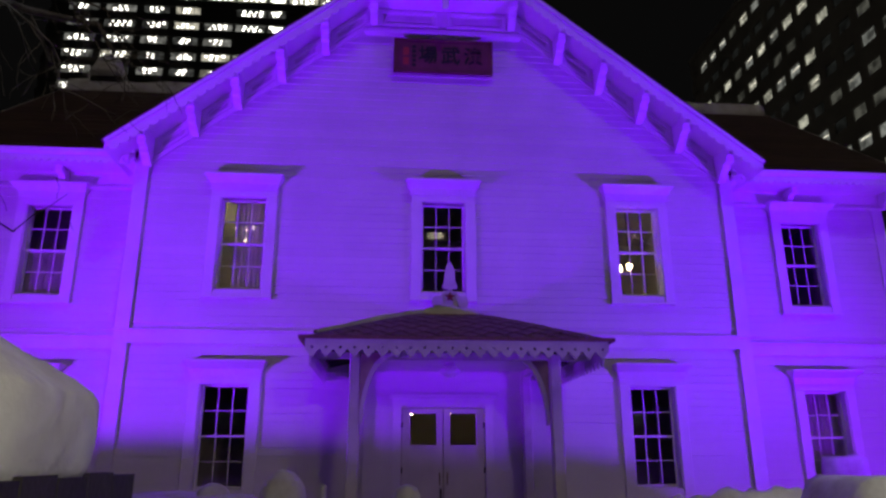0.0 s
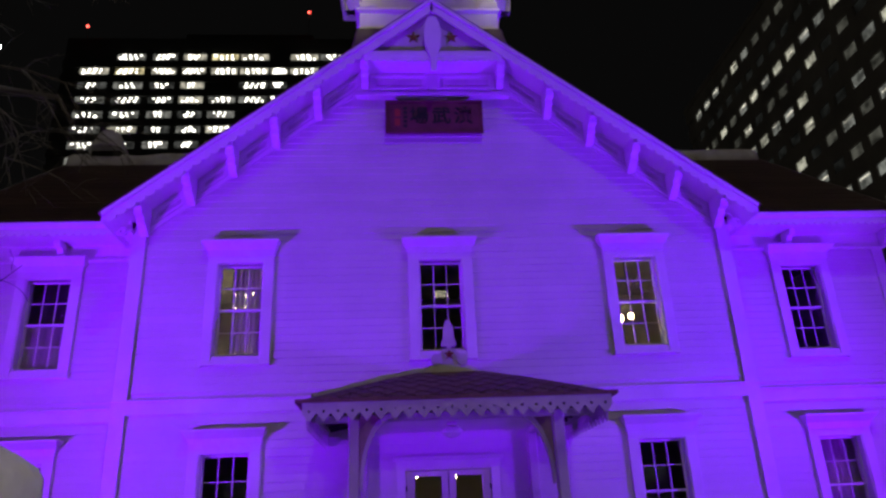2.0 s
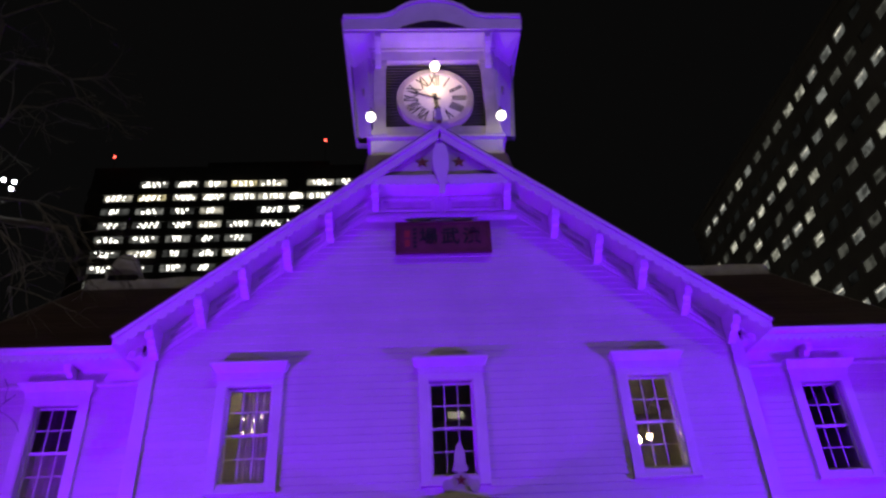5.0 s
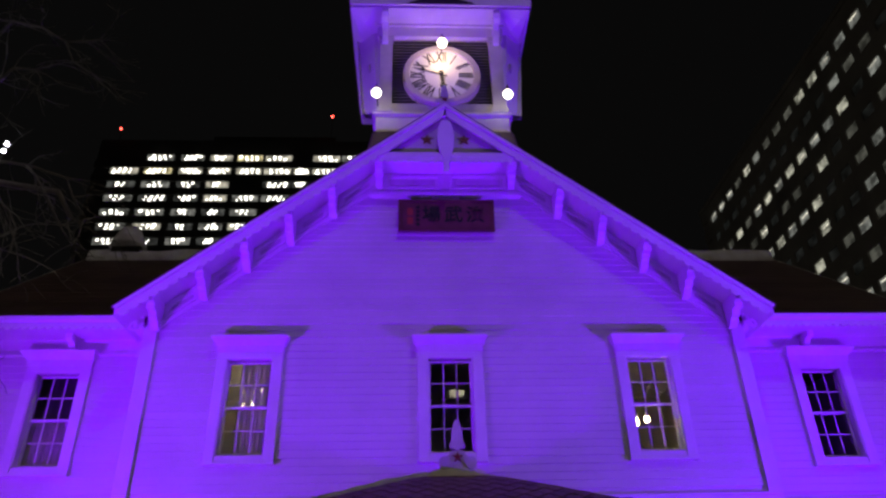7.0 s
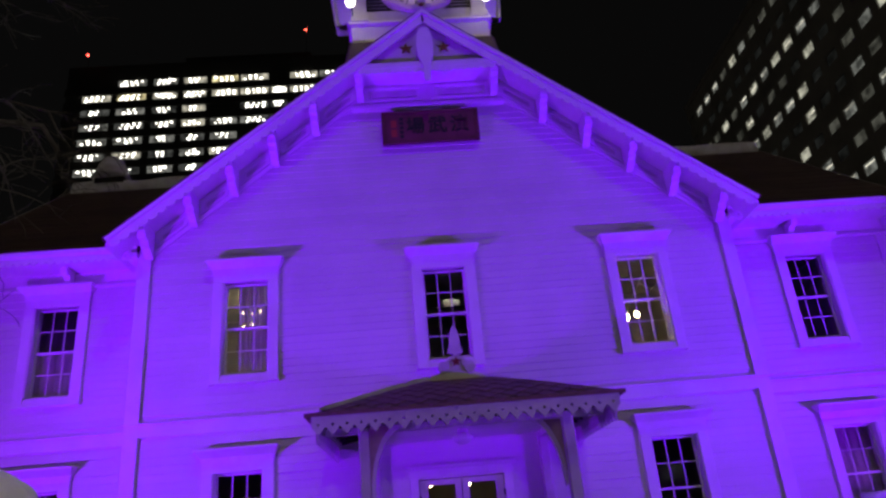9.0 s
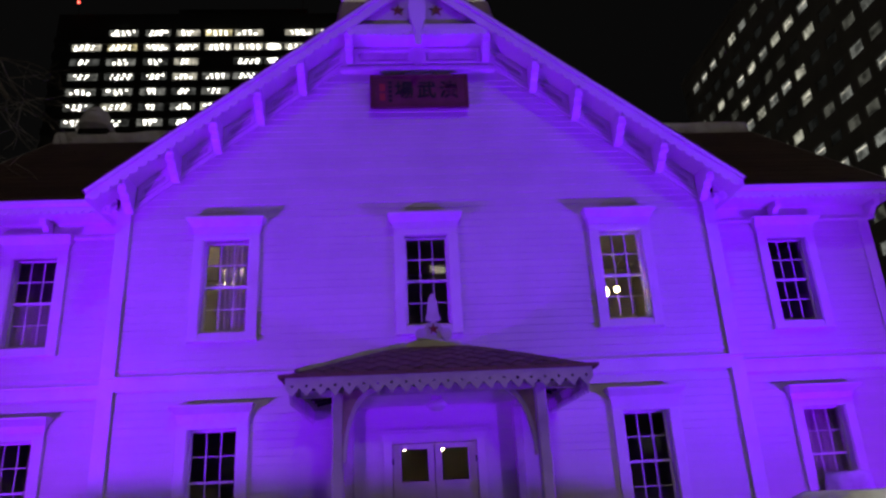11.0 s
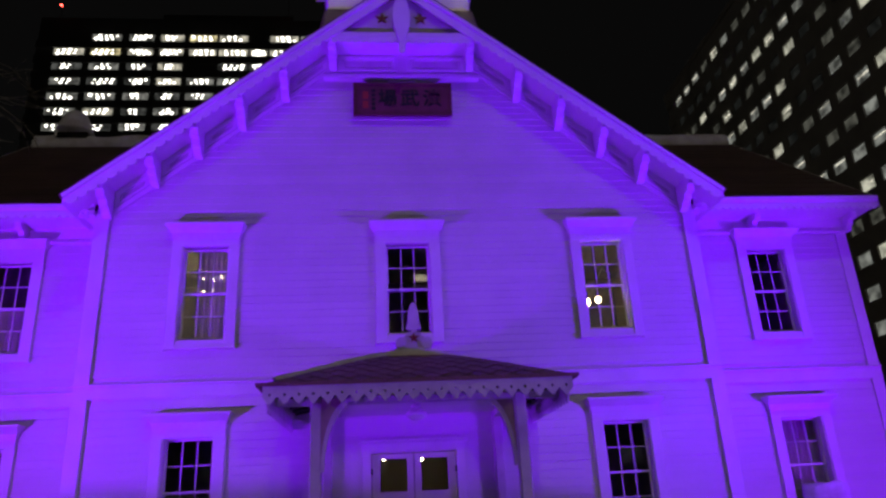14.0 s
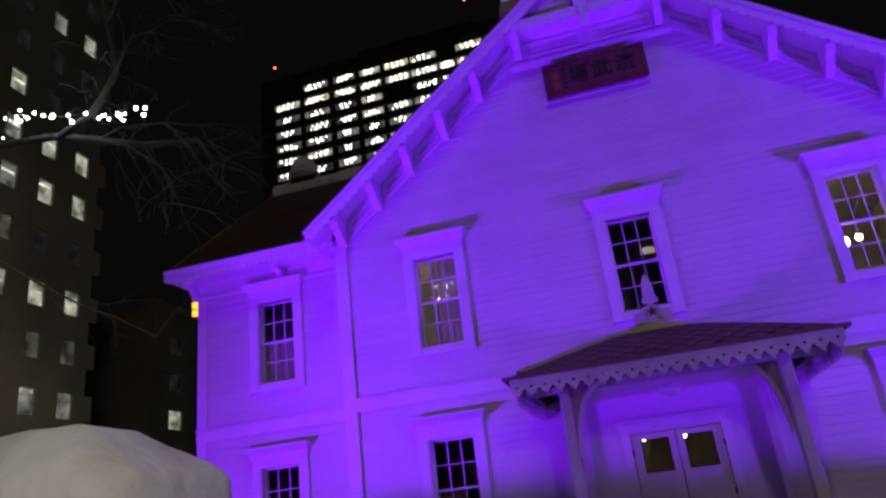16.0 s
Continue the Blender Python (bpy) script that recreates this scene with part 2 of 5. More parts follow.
def part(name, bm, material, parent=None, label="", bevel=0.0, smooth=False):
    if bevel:
        bmesh.ops.bevel(bm, geom=bm.edges[:], offset=bevel, segments=1, affect="EDGES")
    bmesh.ops.recalc_face_normals(bm, faces=bm.faces[:])
    me = bpy.data.meshes.new(name)
    bm.to_mesh(me)
    bm.free()
    if smooth:
        me.shade_smooth()
    me.materials.append(material)
    ob = new(name, me)
    if parent:
        ob.parent = parent
        if parent.type == "EMPTY":
            ob.matrix_parent_inverse = Matrix.Translation(parent.location).inverted()
    if label:
        ob["label"] = label
    return ob


def structure(name, bm, material, label, category, bevel=0.0, smooth=False):
    return tagged(part(name, bm, material, None, "", bevel, smooth), label, category, "", "structure")


def scallops(length, depth, pitch, tooth, rounded=True):
    """Outline of a board of that length, hanging down from v = 0, its lower edge cut into teeth."""
    n = max(1, round(length / pitch))
    p = length / n
    pts = [(0, 0), (0, -depth)]
    for k in range(n):
        if rounded:
            for a in (0.5, 0.85, 1.15, 1.5, 1.85):
                pts.append((p * (k + 0.5 - 0.46 * math.cos(math.pi * (a - 0.5) / 1.5)), -depth - tooth * math.sin(math.pi * min(1, max(0, (a - 0.35) / 1.6)))))
        else:
            pts += [(p * (k + 0.5), -depth - tooth), (p * (k + 1), -depth)]
    if rounded:
        pts.append((length, -depth))
    pts.append((length, 0))
    return pts


def star(r):
    return [((r if k % 2 == 0 else 0.4 * r) * math.sin(math.pi * k / 5), (r if k % 2 == 0 else 0.4 * r) * math.cos(math.pi * k / 5)) for k in range(10)]


def cells(bm, xs, zs, holes, y0, y1):
    """A wall made of blocks between the cuts, leaving the holes open."""
    for x0, x1 in zip(xs, xs[1:]):
        for z0, z1 in zip(zs, zs[1:]):
            cx, cz = (x0 + x1) / 2, (z0 + z1) / 2
            if not any(a < cx < b and c < cz < d for a, b, c, d in holes):
                box(bm, x0, x1, y0, y1, z0, z1)


# ---- ground ----
bm = bm_new()
coords = [-700, -300, -120] + [float(k) for k in range(-60, 61)] + [120, 300, 700]
grid = {}
for i, x in enumerate(coords):
    for j, y in enumerate(coords):
        h = 0.05 * noise.noise(Vector((x * 0.4, y * 0.4, 0))) if abs(x) < 61 and abs(y) < 61 else 0
        grid[i, j] = bm.verts.new((x, y, h - 0.05))
for i in range(len(coords) - 1):
    for j in range(len(coords) - 1):
        bm.faces.new((grid[i, j], grid[i + 1, j], grid[i + 1, j + 1], grid[i, j + 1]))
structure("ground", bm, SNOWD, "trodden snow covering the square before the hall", "snowy ground", smooth=True)

# ---- the hall: walls ----
WX, WIN = 4.0, 0.45          # window spacing and half width of an opening
UP0, UP1, LO0, LO1 = 4.73, 6.57, 1.08, 2.94
WX2 = 7.96
SLOPE, APEX = 0.7926, 12.54  # main roof


def roof_z(x):
    return APEX - SLOPE * abs(x)


front_holes = [(c - WIN, c + WIN, UP0, UP1) for c in (-WX + 0.05, 0, WX)] + [(c - WIN, c + WIN, LO0, LO1) for c in (-WX - 0.02, WX + 0.02)] + [(-0.78, 0.78, 0.3, 2.52)]
bm = bm_new()
xs = sorted({-6.1, 6.1, -0.78, 0.78, *[v for h in front_holes for v in h[:2]]})
zs = sorted({-0.1, 7.2, 0.3, 2.52, UP0, UP1, LO0, LO1})
cells(bm, xs, zs, front_holes, 0.0, 0.24)
slab(bm, [(-6.1, 7.2), (6.1, 7.2), (6.1, roof_z(6.1) - 0.18), (0, roof_z(0) - 0.18), (-6.1, roof_z(6.1) - 0.18)], front(0.24), 0.24)
wall_front = structure("wall_front", bm, BOARD, "white clapboard gable wall of a two-storey timber hall", "wall")
wing_walls = {}
for side, name in ((-1, "wall_wing_left"), (1, "wall_wing_right")):
    bm = bm_new()
    holes = [(side * WX2 - WIN, side * WX2 + WIN, a, b) for a, b in ((UP0, UP1), (LO0, LO1))]
    xs = sorted({side * 6.1, side * 9.95, holes[0][0], holes[0][1]})
    cells(bm, xs, [-0.1, LO0, LO1, UP0, UP1, 7.45], holes, 0.74, 0.98)
    box(bm, *sorted((side * 6.1, side * 5.86)), 0.24, 1.2, -0.1, 7.5)
    wing_walls[side] = structure(name, bm, BOARD, "white clapboard side wing wall with sash windows", "wall")
    bm = bm_new()
    slab(bm, [(0.98, -0.1), (10.6, -0.1), (10.6, 7.45), (5.3, 11.5), (0.98, 8.2)], axes((side * 9.95, 0, 0), (0, 1, 0), (0, 0, 1)), -0.24 * side)
    structure("wall_end_left" if side < 0 else "wall_end_right", bm, BOARD, "white clapboard end wall of the hall", "wall")
bm = bm_new()
box(bm, -9.95, 9.95, 10.6, 10.84, -0.1, 7.6)
structure("wall_back", bm, BOARD, "white rear wall of the hall", "wall")
# rooms inside
bm = bm_new()
box(bm, -9.7, 9.7, 0.98, 10.6, -0.1, 0.28)
box(bm, -6.05, 6.05, 0.24, 0.98, -0.1, 0.28)
structure("floor", bm, WOODD, "dark boarded ground floor inside the hall", "floor")
bm = bm_new()
box(bm, -9.7, 9.7, 0.98, 10.6, 3.5, 3.68)
box(bm, -5.86, 5.86, 0.25, 0.98, 3.5, 3.68)
structure("floor_upper", bm, WOODD, "dark boarded upper floor inside the hall", "floor")
bm = bm_new()
box(bm, -9.7, 9.7, 0.98, 10.6, 7.32, 7.42)
box(bm, -5.86, 5.86, 0.25, 0.98, 7.32, 7.42)
structure("ceiling", bm, PLASTER, "plain plaster ceiling inside the hall", "ceiling")
bm = bm_new()
for x in (-6.0, -2.0, 2.0, 6.0):
    for z0, z1 in ((0.28, 3.5), (3.68, 7.32)):
        box(bm, x - 0.06, x + 0.06, 1.0 if abs(x) > 5 else 0.26, 5.0, z0, z1)
for z0, z1 in ((0.28, 3.5), (3.68, 7.32)):
    box(bm, -9.7, 9.7, 5.0, 5.12, z0, z1)
structure("wall_partition", bm, PLASTER, "plain plaster room walls inside the hall", "wall")

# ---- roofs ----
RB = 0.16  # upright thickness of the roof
for side, name in ((-1, "roof_main_left"), (1, "roof_main_right")):
    bm = bm_new()
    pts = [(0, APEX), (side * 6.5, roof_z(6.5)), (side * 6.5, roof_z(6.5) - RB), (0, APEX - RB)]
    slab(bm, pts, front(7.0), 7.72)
    roof = structure(name, bm, TRIM, "white boarded underside of the steep gable roof", "roof")
    bm = bm_new()
    pts = [(0, APEX + 0.05), (side * 6.54, roof_z(6.54) + 0.05), (side * 6.54, roof_z(6.54) + 0.006), (0, APEX + 0.006)]
    slab(bm, pts, front(7.0), 7.80)
    part("roof_covering", bm, ROOFM, roof, "dark red roofing with a thin edge")
    # board along the gable edge, with a scalloped lower edge and a moulding at its top
    d = Vector((side, 0, -SLOPE)).normalized()
    up = Vector((side * SLOPE, 0, 1)).normalized()
    run = 6.5 * math.sqrt(1 + SLOPE * SLOPE)
    for nm, dep, tooth, pitch, y0, th, o in (("barge_board", 0.20, 0.07, 0.21, -0.73, 0.045, 0.0), ("barge_moulding", 0.075, 0.0, 9.0, -0.777, 0.05, 0.005)):
        bm = bm_new()
        m = axes((0, y0, APEX - o), d, up)
        pts = scallops(run, dep, pitch, tooth) if tooth else [(0, 0), (0, -dep), (run, -dep), (run, 0)]
        pts = [(max(u, -SLOPE * v), v if u > 2.1 or v > -dep + 0.001 or not tooth else -dep - 0.06) for u, v in pts]
        slab(bm, pts, m, th if m.col[2].y < 0 else -th)
        part(nm, bm, TRIM, roof)
    # frieze up the gable wall, with its lower moulding and raised panels
    bm = bm_new()
    lo = lambda x: 7.27 + 0.79 * (5.8 - x)
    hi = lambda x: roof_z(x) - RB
    slab(bm, [(side * 1.5, lo(1.5)), (side * 6.1, lo(6.1)), (side * 6.1, hi(6.1)), (side * 1.5, hi(1.5))], front(0.0), 0.045)
    part("rake_frieze", bm, TRIM, wall_front)
    bm = bm_new()
    slab(bm, [(side * 1.45, lo(1.45) - 0.02), (side * 5.86, lo(5.86) - 0.02), (side * 5.86, lo(5.86) + 0.09), (side * 1.45, lo(1.45) + 0.09)], front(-0.045), 0.04)
    part("rake_moulding", bm, TRIM, wall_front)
    feet = [1.5, 2.5, 3.37, 4.22, 5.03, 5.88]
    for a, b in zip(feet, feet[1:]):
        bm = bm_new()
        def rim(inset, a=a, b=b):
            u0, u1 = a + 0.13 + inset, b - 0.13 - inset
            return [(side * u0, lo(u0) + 0.13 + inset), (side * u1, lo(u1) + 0.13 + inset), (side * u1, hi(u1) - 0.10 - inset), (side * u0, hi(u0) - 0.10 - inset)]
        outer, inner = rim(0.0), rim(0.065)
        for k in range(4):
            slab(bm, [outer[k], outer[(k + 1) % 4], inner[(k + 1) % 4], inner[k]], front(-0.045), 0.04)
        part("panel_frame", bm, TRIM, wall_front)
        bm = bm_new()
        slab(bm, rim(0.10), front(-0.045), 0.018)
        part("frieze_panel", bm, OLD, wall_front)
    # shaped brackets that carry the overhang
    for x in feet:
        bm = bm_new()
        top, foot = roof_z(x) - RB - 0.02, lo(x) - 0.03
        prof = [(-0.045, foot), (-0.045, top + 0.05), (-0.70, top + 0.05), (-0.70, top - 0.14), (-0.61, top - 0.15), (-0.58, top - 0.25), (-0.44, top - 0.26), (-0.40, top - 0.36),
                (-0.32, top - 0.38), (-0.28, top - 0.46), (-0.28, foot + 0.13), (-0.20, foot + 0.04), (-0.10, foot)]
        slab(bm, prof, axes((side * x - 0.08, 0, 0), (0, 1, 0), (0, 0, 1)), 0.16)
        part("bracket", bm, TRIM, roof)
    # small cut scroll at the foot of the gable
    bm = bm_new()
    n = 20
    loops = [[bm.verts.new((side * 6.27 + r * math.cos(2 * math.pi * k / n), y, 7.24 + r * math.sin(2 * math.pi * k / n))) for k in range(n)] for r, y in ((0.05, -0.22), (0.092, -0.22), (0.092, -0.16), (0.05, -0.16))]
    for p, q in zip(loops, loops[1:] + loops[:1]):
        for k in range(n):
            bm.faces.new((p[k], p[(k + 1) % n], q[(k + 1) % n], q[k]))
    box(bm, *sorted((side * 6.10, side * 6.20)), -0.22, -0.05, 7.21, 7.28)
    part("eave_scroll", bm, TRIM, roof)

# head of the gable: tie beam, panel with stars, pendant
gable = thing("gable_ornament", (0, -0.7, 11.0), "white timber gable ornament with two red stars and a pendant", "ornament")
bm = bm_new()
box(bm, -1.62, 1.62, -0.74, -0.58, 11.02, 11.18)
part("tie_beam", bm, TRIM, gable, bevel=0.012)
bm = bm_new()
slab(bm, [(-1.45, 11.18), (1.45, 11.18), (0, 11.18 + 1.45 * SLOPE)], front(-0.60), 0.03)
part("panel", bm, OLD, gable)
bm = bm_new()
slab(bm, scallops(3.0, 0.05, 0.15, 0.06), axes((-1.5, -0.70, 11.02), (1, 0, 0), (0, 0, 1)), 0.03)
part("scalloped_trim", bm, TRIM, gable)
for x in (-0.42, 0.42):
    bm = bm_new()
    slab(bm, [(x + u, 11.60 + v) for u, v in star(0.155)], front(-0.63), 0.02)
    part("star", bm, REDSTAR, gable, "red painted star")
bm = bm_new()
half = [(0.05, 10.62), (0.07, 10.72), (0.06, 10.95), (0.10, 11.08), (0.17, 11.32), (0.19, 11.6), (0.16, 11.85), (0.10, 12.05)]
slab(bm, half + [(-u, v) for u, v in half[::-1]], front(-0.69), 0.10)
part("pendant", bm, TRIM, gable)
bm = bm_new()
box(bm, -1.55, 1.55, -0.58, 0.0, 11.06, 11.12)
part("soffit", bm, TRIM, gable)
for a, b in ((-1.40, -0.10), (0.10, 1.40)):
    bm = bm_new()
    for u0, u1, v0, v1 in ((a, b, 10.94, 11.0), (a, b, 10.62, 10.68), (a, a + 0.07, 10.68, 10.94), (b - 0.07, b, 10.68, 10.94)):
        box(bm, u0, u1, -0.105, -0.05, v0, v1)
    part("head_frame", bm, TRIM, wall_front)
    bm = bm_new()
    box(bm, a + 0.14, b - 0.14, -0.075, -0.05, 10.73, 10.89)
    part("head_panel", bm, OLD, wall_front)
bm = bm_new()
box(bm, -1.62, 1.62, -0.05, 0.0, 10.42, 11.06)
part("head_board", bm, TRIM, wall_front)
bm = bm_new()
slab(bm, [(-0.045, 10.40), (-0.14, 10.44), (-0.14, 10.52), (-0.09, 10.58), (-0.045, 10.58)], axes((-1.7, 0, 0), (0, 1, 0), (0, 0, 1)), 3.4)
part("head_moulding", bm, TRIM, wall_front)
bm = bm_new()
box(bm, -0.30, 0.30, -0.13, -0.045, 10.24, 10.40)
part("sign_hook_block", bm, OLD, wall_front, bevel=0.015)


def finial(parent, c, k=1.0):
    """A cut board finial: a spire over two scrolls, with a red star."""
    half = [(0.27, 0.0), (0.29, 0.12), (0.27, 0.22), (0.22, 0.30), (0.15, 0.34), (0.12, 0.40), (0.05, 0.415), (0.035, 0.45), (0.09, 0.453), (0.135, 0.475), (0.142, 0.525), (0.11, 0.56), (0.095, 0.63), (0.10, 0.70), (0.085, 0.80), (0.055, 0.90), (0.02, 0.96), (0.005, 0.97)]
    b = bm_new()
    pts = [(c[0] + k * u, c[2] + k * v) for u, v in half]
    slab(b, pts + [(2 * c[0] - u, v) for u, v in pts[::-1]], front(c[1]), 0.06)
    # duller paint puts the weak floodlight on the finial into its colour
    part("finial", b, OLD, parent)
    for s in (-1, 1):
        b = bm_new()
        slab(b, [(c[0] + s * 0.235 * k + 0.10 * k * math.cos(a), c[2] + 0.20 * k + 0.115 * k * math.sin(a)) for a in (2 * math.pi * q / 14 for q in range(14))], front(c[1] - 0.06), 0.03)
        part("scroll", b, OLD, parent)
    b = bm_new()
    slab(b, [(c[0] + u, c[2] + 0.30 * k + v) for u, v in star(0.105 * k)], front(c[1] - 0.062), 0.02)
    part("finial_star", b, REDSTAR, parent, "red painted star")


finial(gable, (0, -0.76, APEX - 0.10), 0.68)

# wing roofs
for side, name in ((-1, "roof_wing_left"), (1, "roof_wing_right")):
    x0, x1 = sorted((side * 6.13, side * 10.33))
    bm = bm_new()
    pts = [(-0.05, 7.50), (5.3, 11.74), (10.7, 7.46), (10.7, 7.34), (5.3, 11.60), (-0.05, 7.36)]
    slab(bm, pts, axes((x0, 0, 0), (0, 1, 0), (0, 0, 1)), x1 - x0)
    roof = structure(name, bm, ROOFM, "dark red wing roof under the night sky", "roof")
    # standing seams and courses
    for k in range(14):
        s = (k + 1) / 15
        bm = bm_new()
        yy, zz = -0.05 + 5.35 * s, 7.50 + 4.24 * s
        slab(bm, [(yy, zz), (yy + 0.34, zz + 0.27), (yy + 0.34, zz + 0.272), (yy, zz + 0.010)], axes((x0, 0, 0), (0, 1, 0), (0, 0, 1)), x1 - x0)
        part("roof_course", bm, ROOFM, roof)
    a, b = sorted((side * 6.15, side * 10.33))
    bm = bm_new()
    slab(bm, scallops(b - a, 0.12, 0.16, 0.085), axes((a, -0.02, 7.43), (1, 0, 0), (0, 0, 1)), 0.035)
    part("scalloped_fascia", bm, TRIM, roof)
    bm = bm_new()
    slab(bm, [(-0.03, 7.36), (-0.12, 7.43), (-0.13, 7.50), (-0.03, 7.50)], axes((a, 0, 0), (0, 1, 0), (0, 0, 1)), b - a)
    part("gutter_moulding", bm, TRIM, roof)
    bm = bm_new()
    box(bm, a, b, -0.01, 0.74, 7.30, 7.34)
    part("soffit", bm, TRIM, roof)
    bm = bm_new()
    box(bm, *sorted((side * 6.1, side * 9.99)), 0.685, 0.74, 6.98, 7.30)
    part("wing_frieze", bm, TRIM, wing_walls[side])
    bm = bm_new()
    box(bm, *sorted((side * 6.1, side * 9.99)), 0.60, 0.685, 6.93, 6.99)
    part("wing_frieze_moulding", bm, TRIM, wing_walls[side])
    for xb in (7.75, 10.0):
        bm = bm_new()
        prof = [(0.685, 6.95), (0.685, 7.30), (0.30, 7.30), (0.30, 7.20), (0.36, 7.15), (0.44, 7.17), (0.50, 7.08), (0.56, 7.04), (0.58, 6.95)]
        slab(bm, prof, axes((side * xb - 0.06, 0, 0), (0, 1, 0), (0, 0, 1)), 0.12)
        part("eave_bracket", bm, TRIM, roof)
    # end gable edge of the wing roof
    bm = bm_new()
    slab(bm, [(-0.05, 7.50), (5.3, 11.74), (5.3, 11.50), (-0.05, 7.26)], axes((side * 10.335, 0, 0), (0, 1, 0), (0, 0, 1)), 0.04 * side)
    part("end_board", bm, OLD, roof)

# snow left along the ridges, and the snow-capped ventilator
def snow_body(name, fn, nu, nv, label, category, group=""):
    bm = bm_new()
    rings = [[bm.verts.new(fn(i / nu, j / nv)) for j in range(nv)] for i in range(nu + 1)]
    for a, b in zip(rings, rings[1:]):
        for j in range(nv):
            bm.faces.new((a[j], a[(j + 1) % nv], b[(j + 1) % nv], b[j]))
    bm.faces.new(rings[0][::-1])
    bm.faces.new(rings[-1])
    ob = part(name, bm, SNOW, None, smooth=True)
    return tagged(ob, label, category, group)


for side in (-1, 1):
    def ridge(u, v, side=side):
        x = side * (10.25 - 4.0 * u)
        w = 0.24 + 0.03 * noise.noise(Vector((x * 0.8, 0, 3)))
        h = 0.42 + 0.09 * noise.noise(Vector((x * 0.9, 1, side)))
        a = math.pi * 2 * v
        return (x, 5.3 + w * math.cos(a), 11.62 + (h * math.sin(a) if math.sin(a) > 0 else 0.12 * math.sin(a)))
    snow_body("ridge_snow", ridge, 26, 14, "long ledge of old snow on the roof ridge", "snow", "snow on the ridges")
vent = thing("ventilator", (-9.22, 5.3, 11.7), "squat roof ventilator under a cone of snow", "ventilator")
bm = bm_new()
box(bm, -9.64, -8.80, 5.12, 5.48, 11.5, 12.10)
part("housing", bm, WOODD, vent)
bm = bm_new()
lathe(bm, [(0.53, 0), (0.52, 0.08), (0.46, 0.22), (0.38, 0.42), (0.30, 0.60), (0.20, 0.70), (0.08, 0.74)], (-9.22, 5.3, 12.08), 18)
part("snow_cap", bm, SNOW, vent, "smooth cone of snow", smooth=True)

# ---- trim of the walls ----
for side in (-1, 1):
    for z0, z1 in ((0.0, 3.66), (3.93, 7.3)):
        bm = bm_new()
        box(bm, *sorted((side * 5.85, side * 6.115)), -0.085, 0.0, z0, z1)
        box(bm, *sorted((side * 6.10, side * 6.115)), 0.0, 0.2, z0, z1)
        part("corner_board", bm, TRIM, wall_front)
        bm = bm_new()
        box(bm, *sorted((side * 9.72, side * 9.965)), 0.685, 0.74, z0, min(z1, 6.95))
        part("corner_board", bm, TRIM, wing_walls[side])
    bm = bm_new()
    box(bm, *sorted((side * 6.12, side * 9.975)), 0.68, 0.74, 3.66, 3.90)
    box(bm, *sorted((side * 6.12, side * 9.985)), 0.645, 0.74, 3.90, 3.93)
    part("belt_board", bm, TRIM, wing_walls[side])
bm = bm_new()
box(bm, -6.12, 6.12, -0.06, 0.0, 3.66, 3.90)
box(bm, -6.13, 6.13, -0.095, 0.0, 3.90, 3.93)
part("belt_board", bm, TRIM, wall_front)

# ---- sash windows ----
H = UP1 - UP0


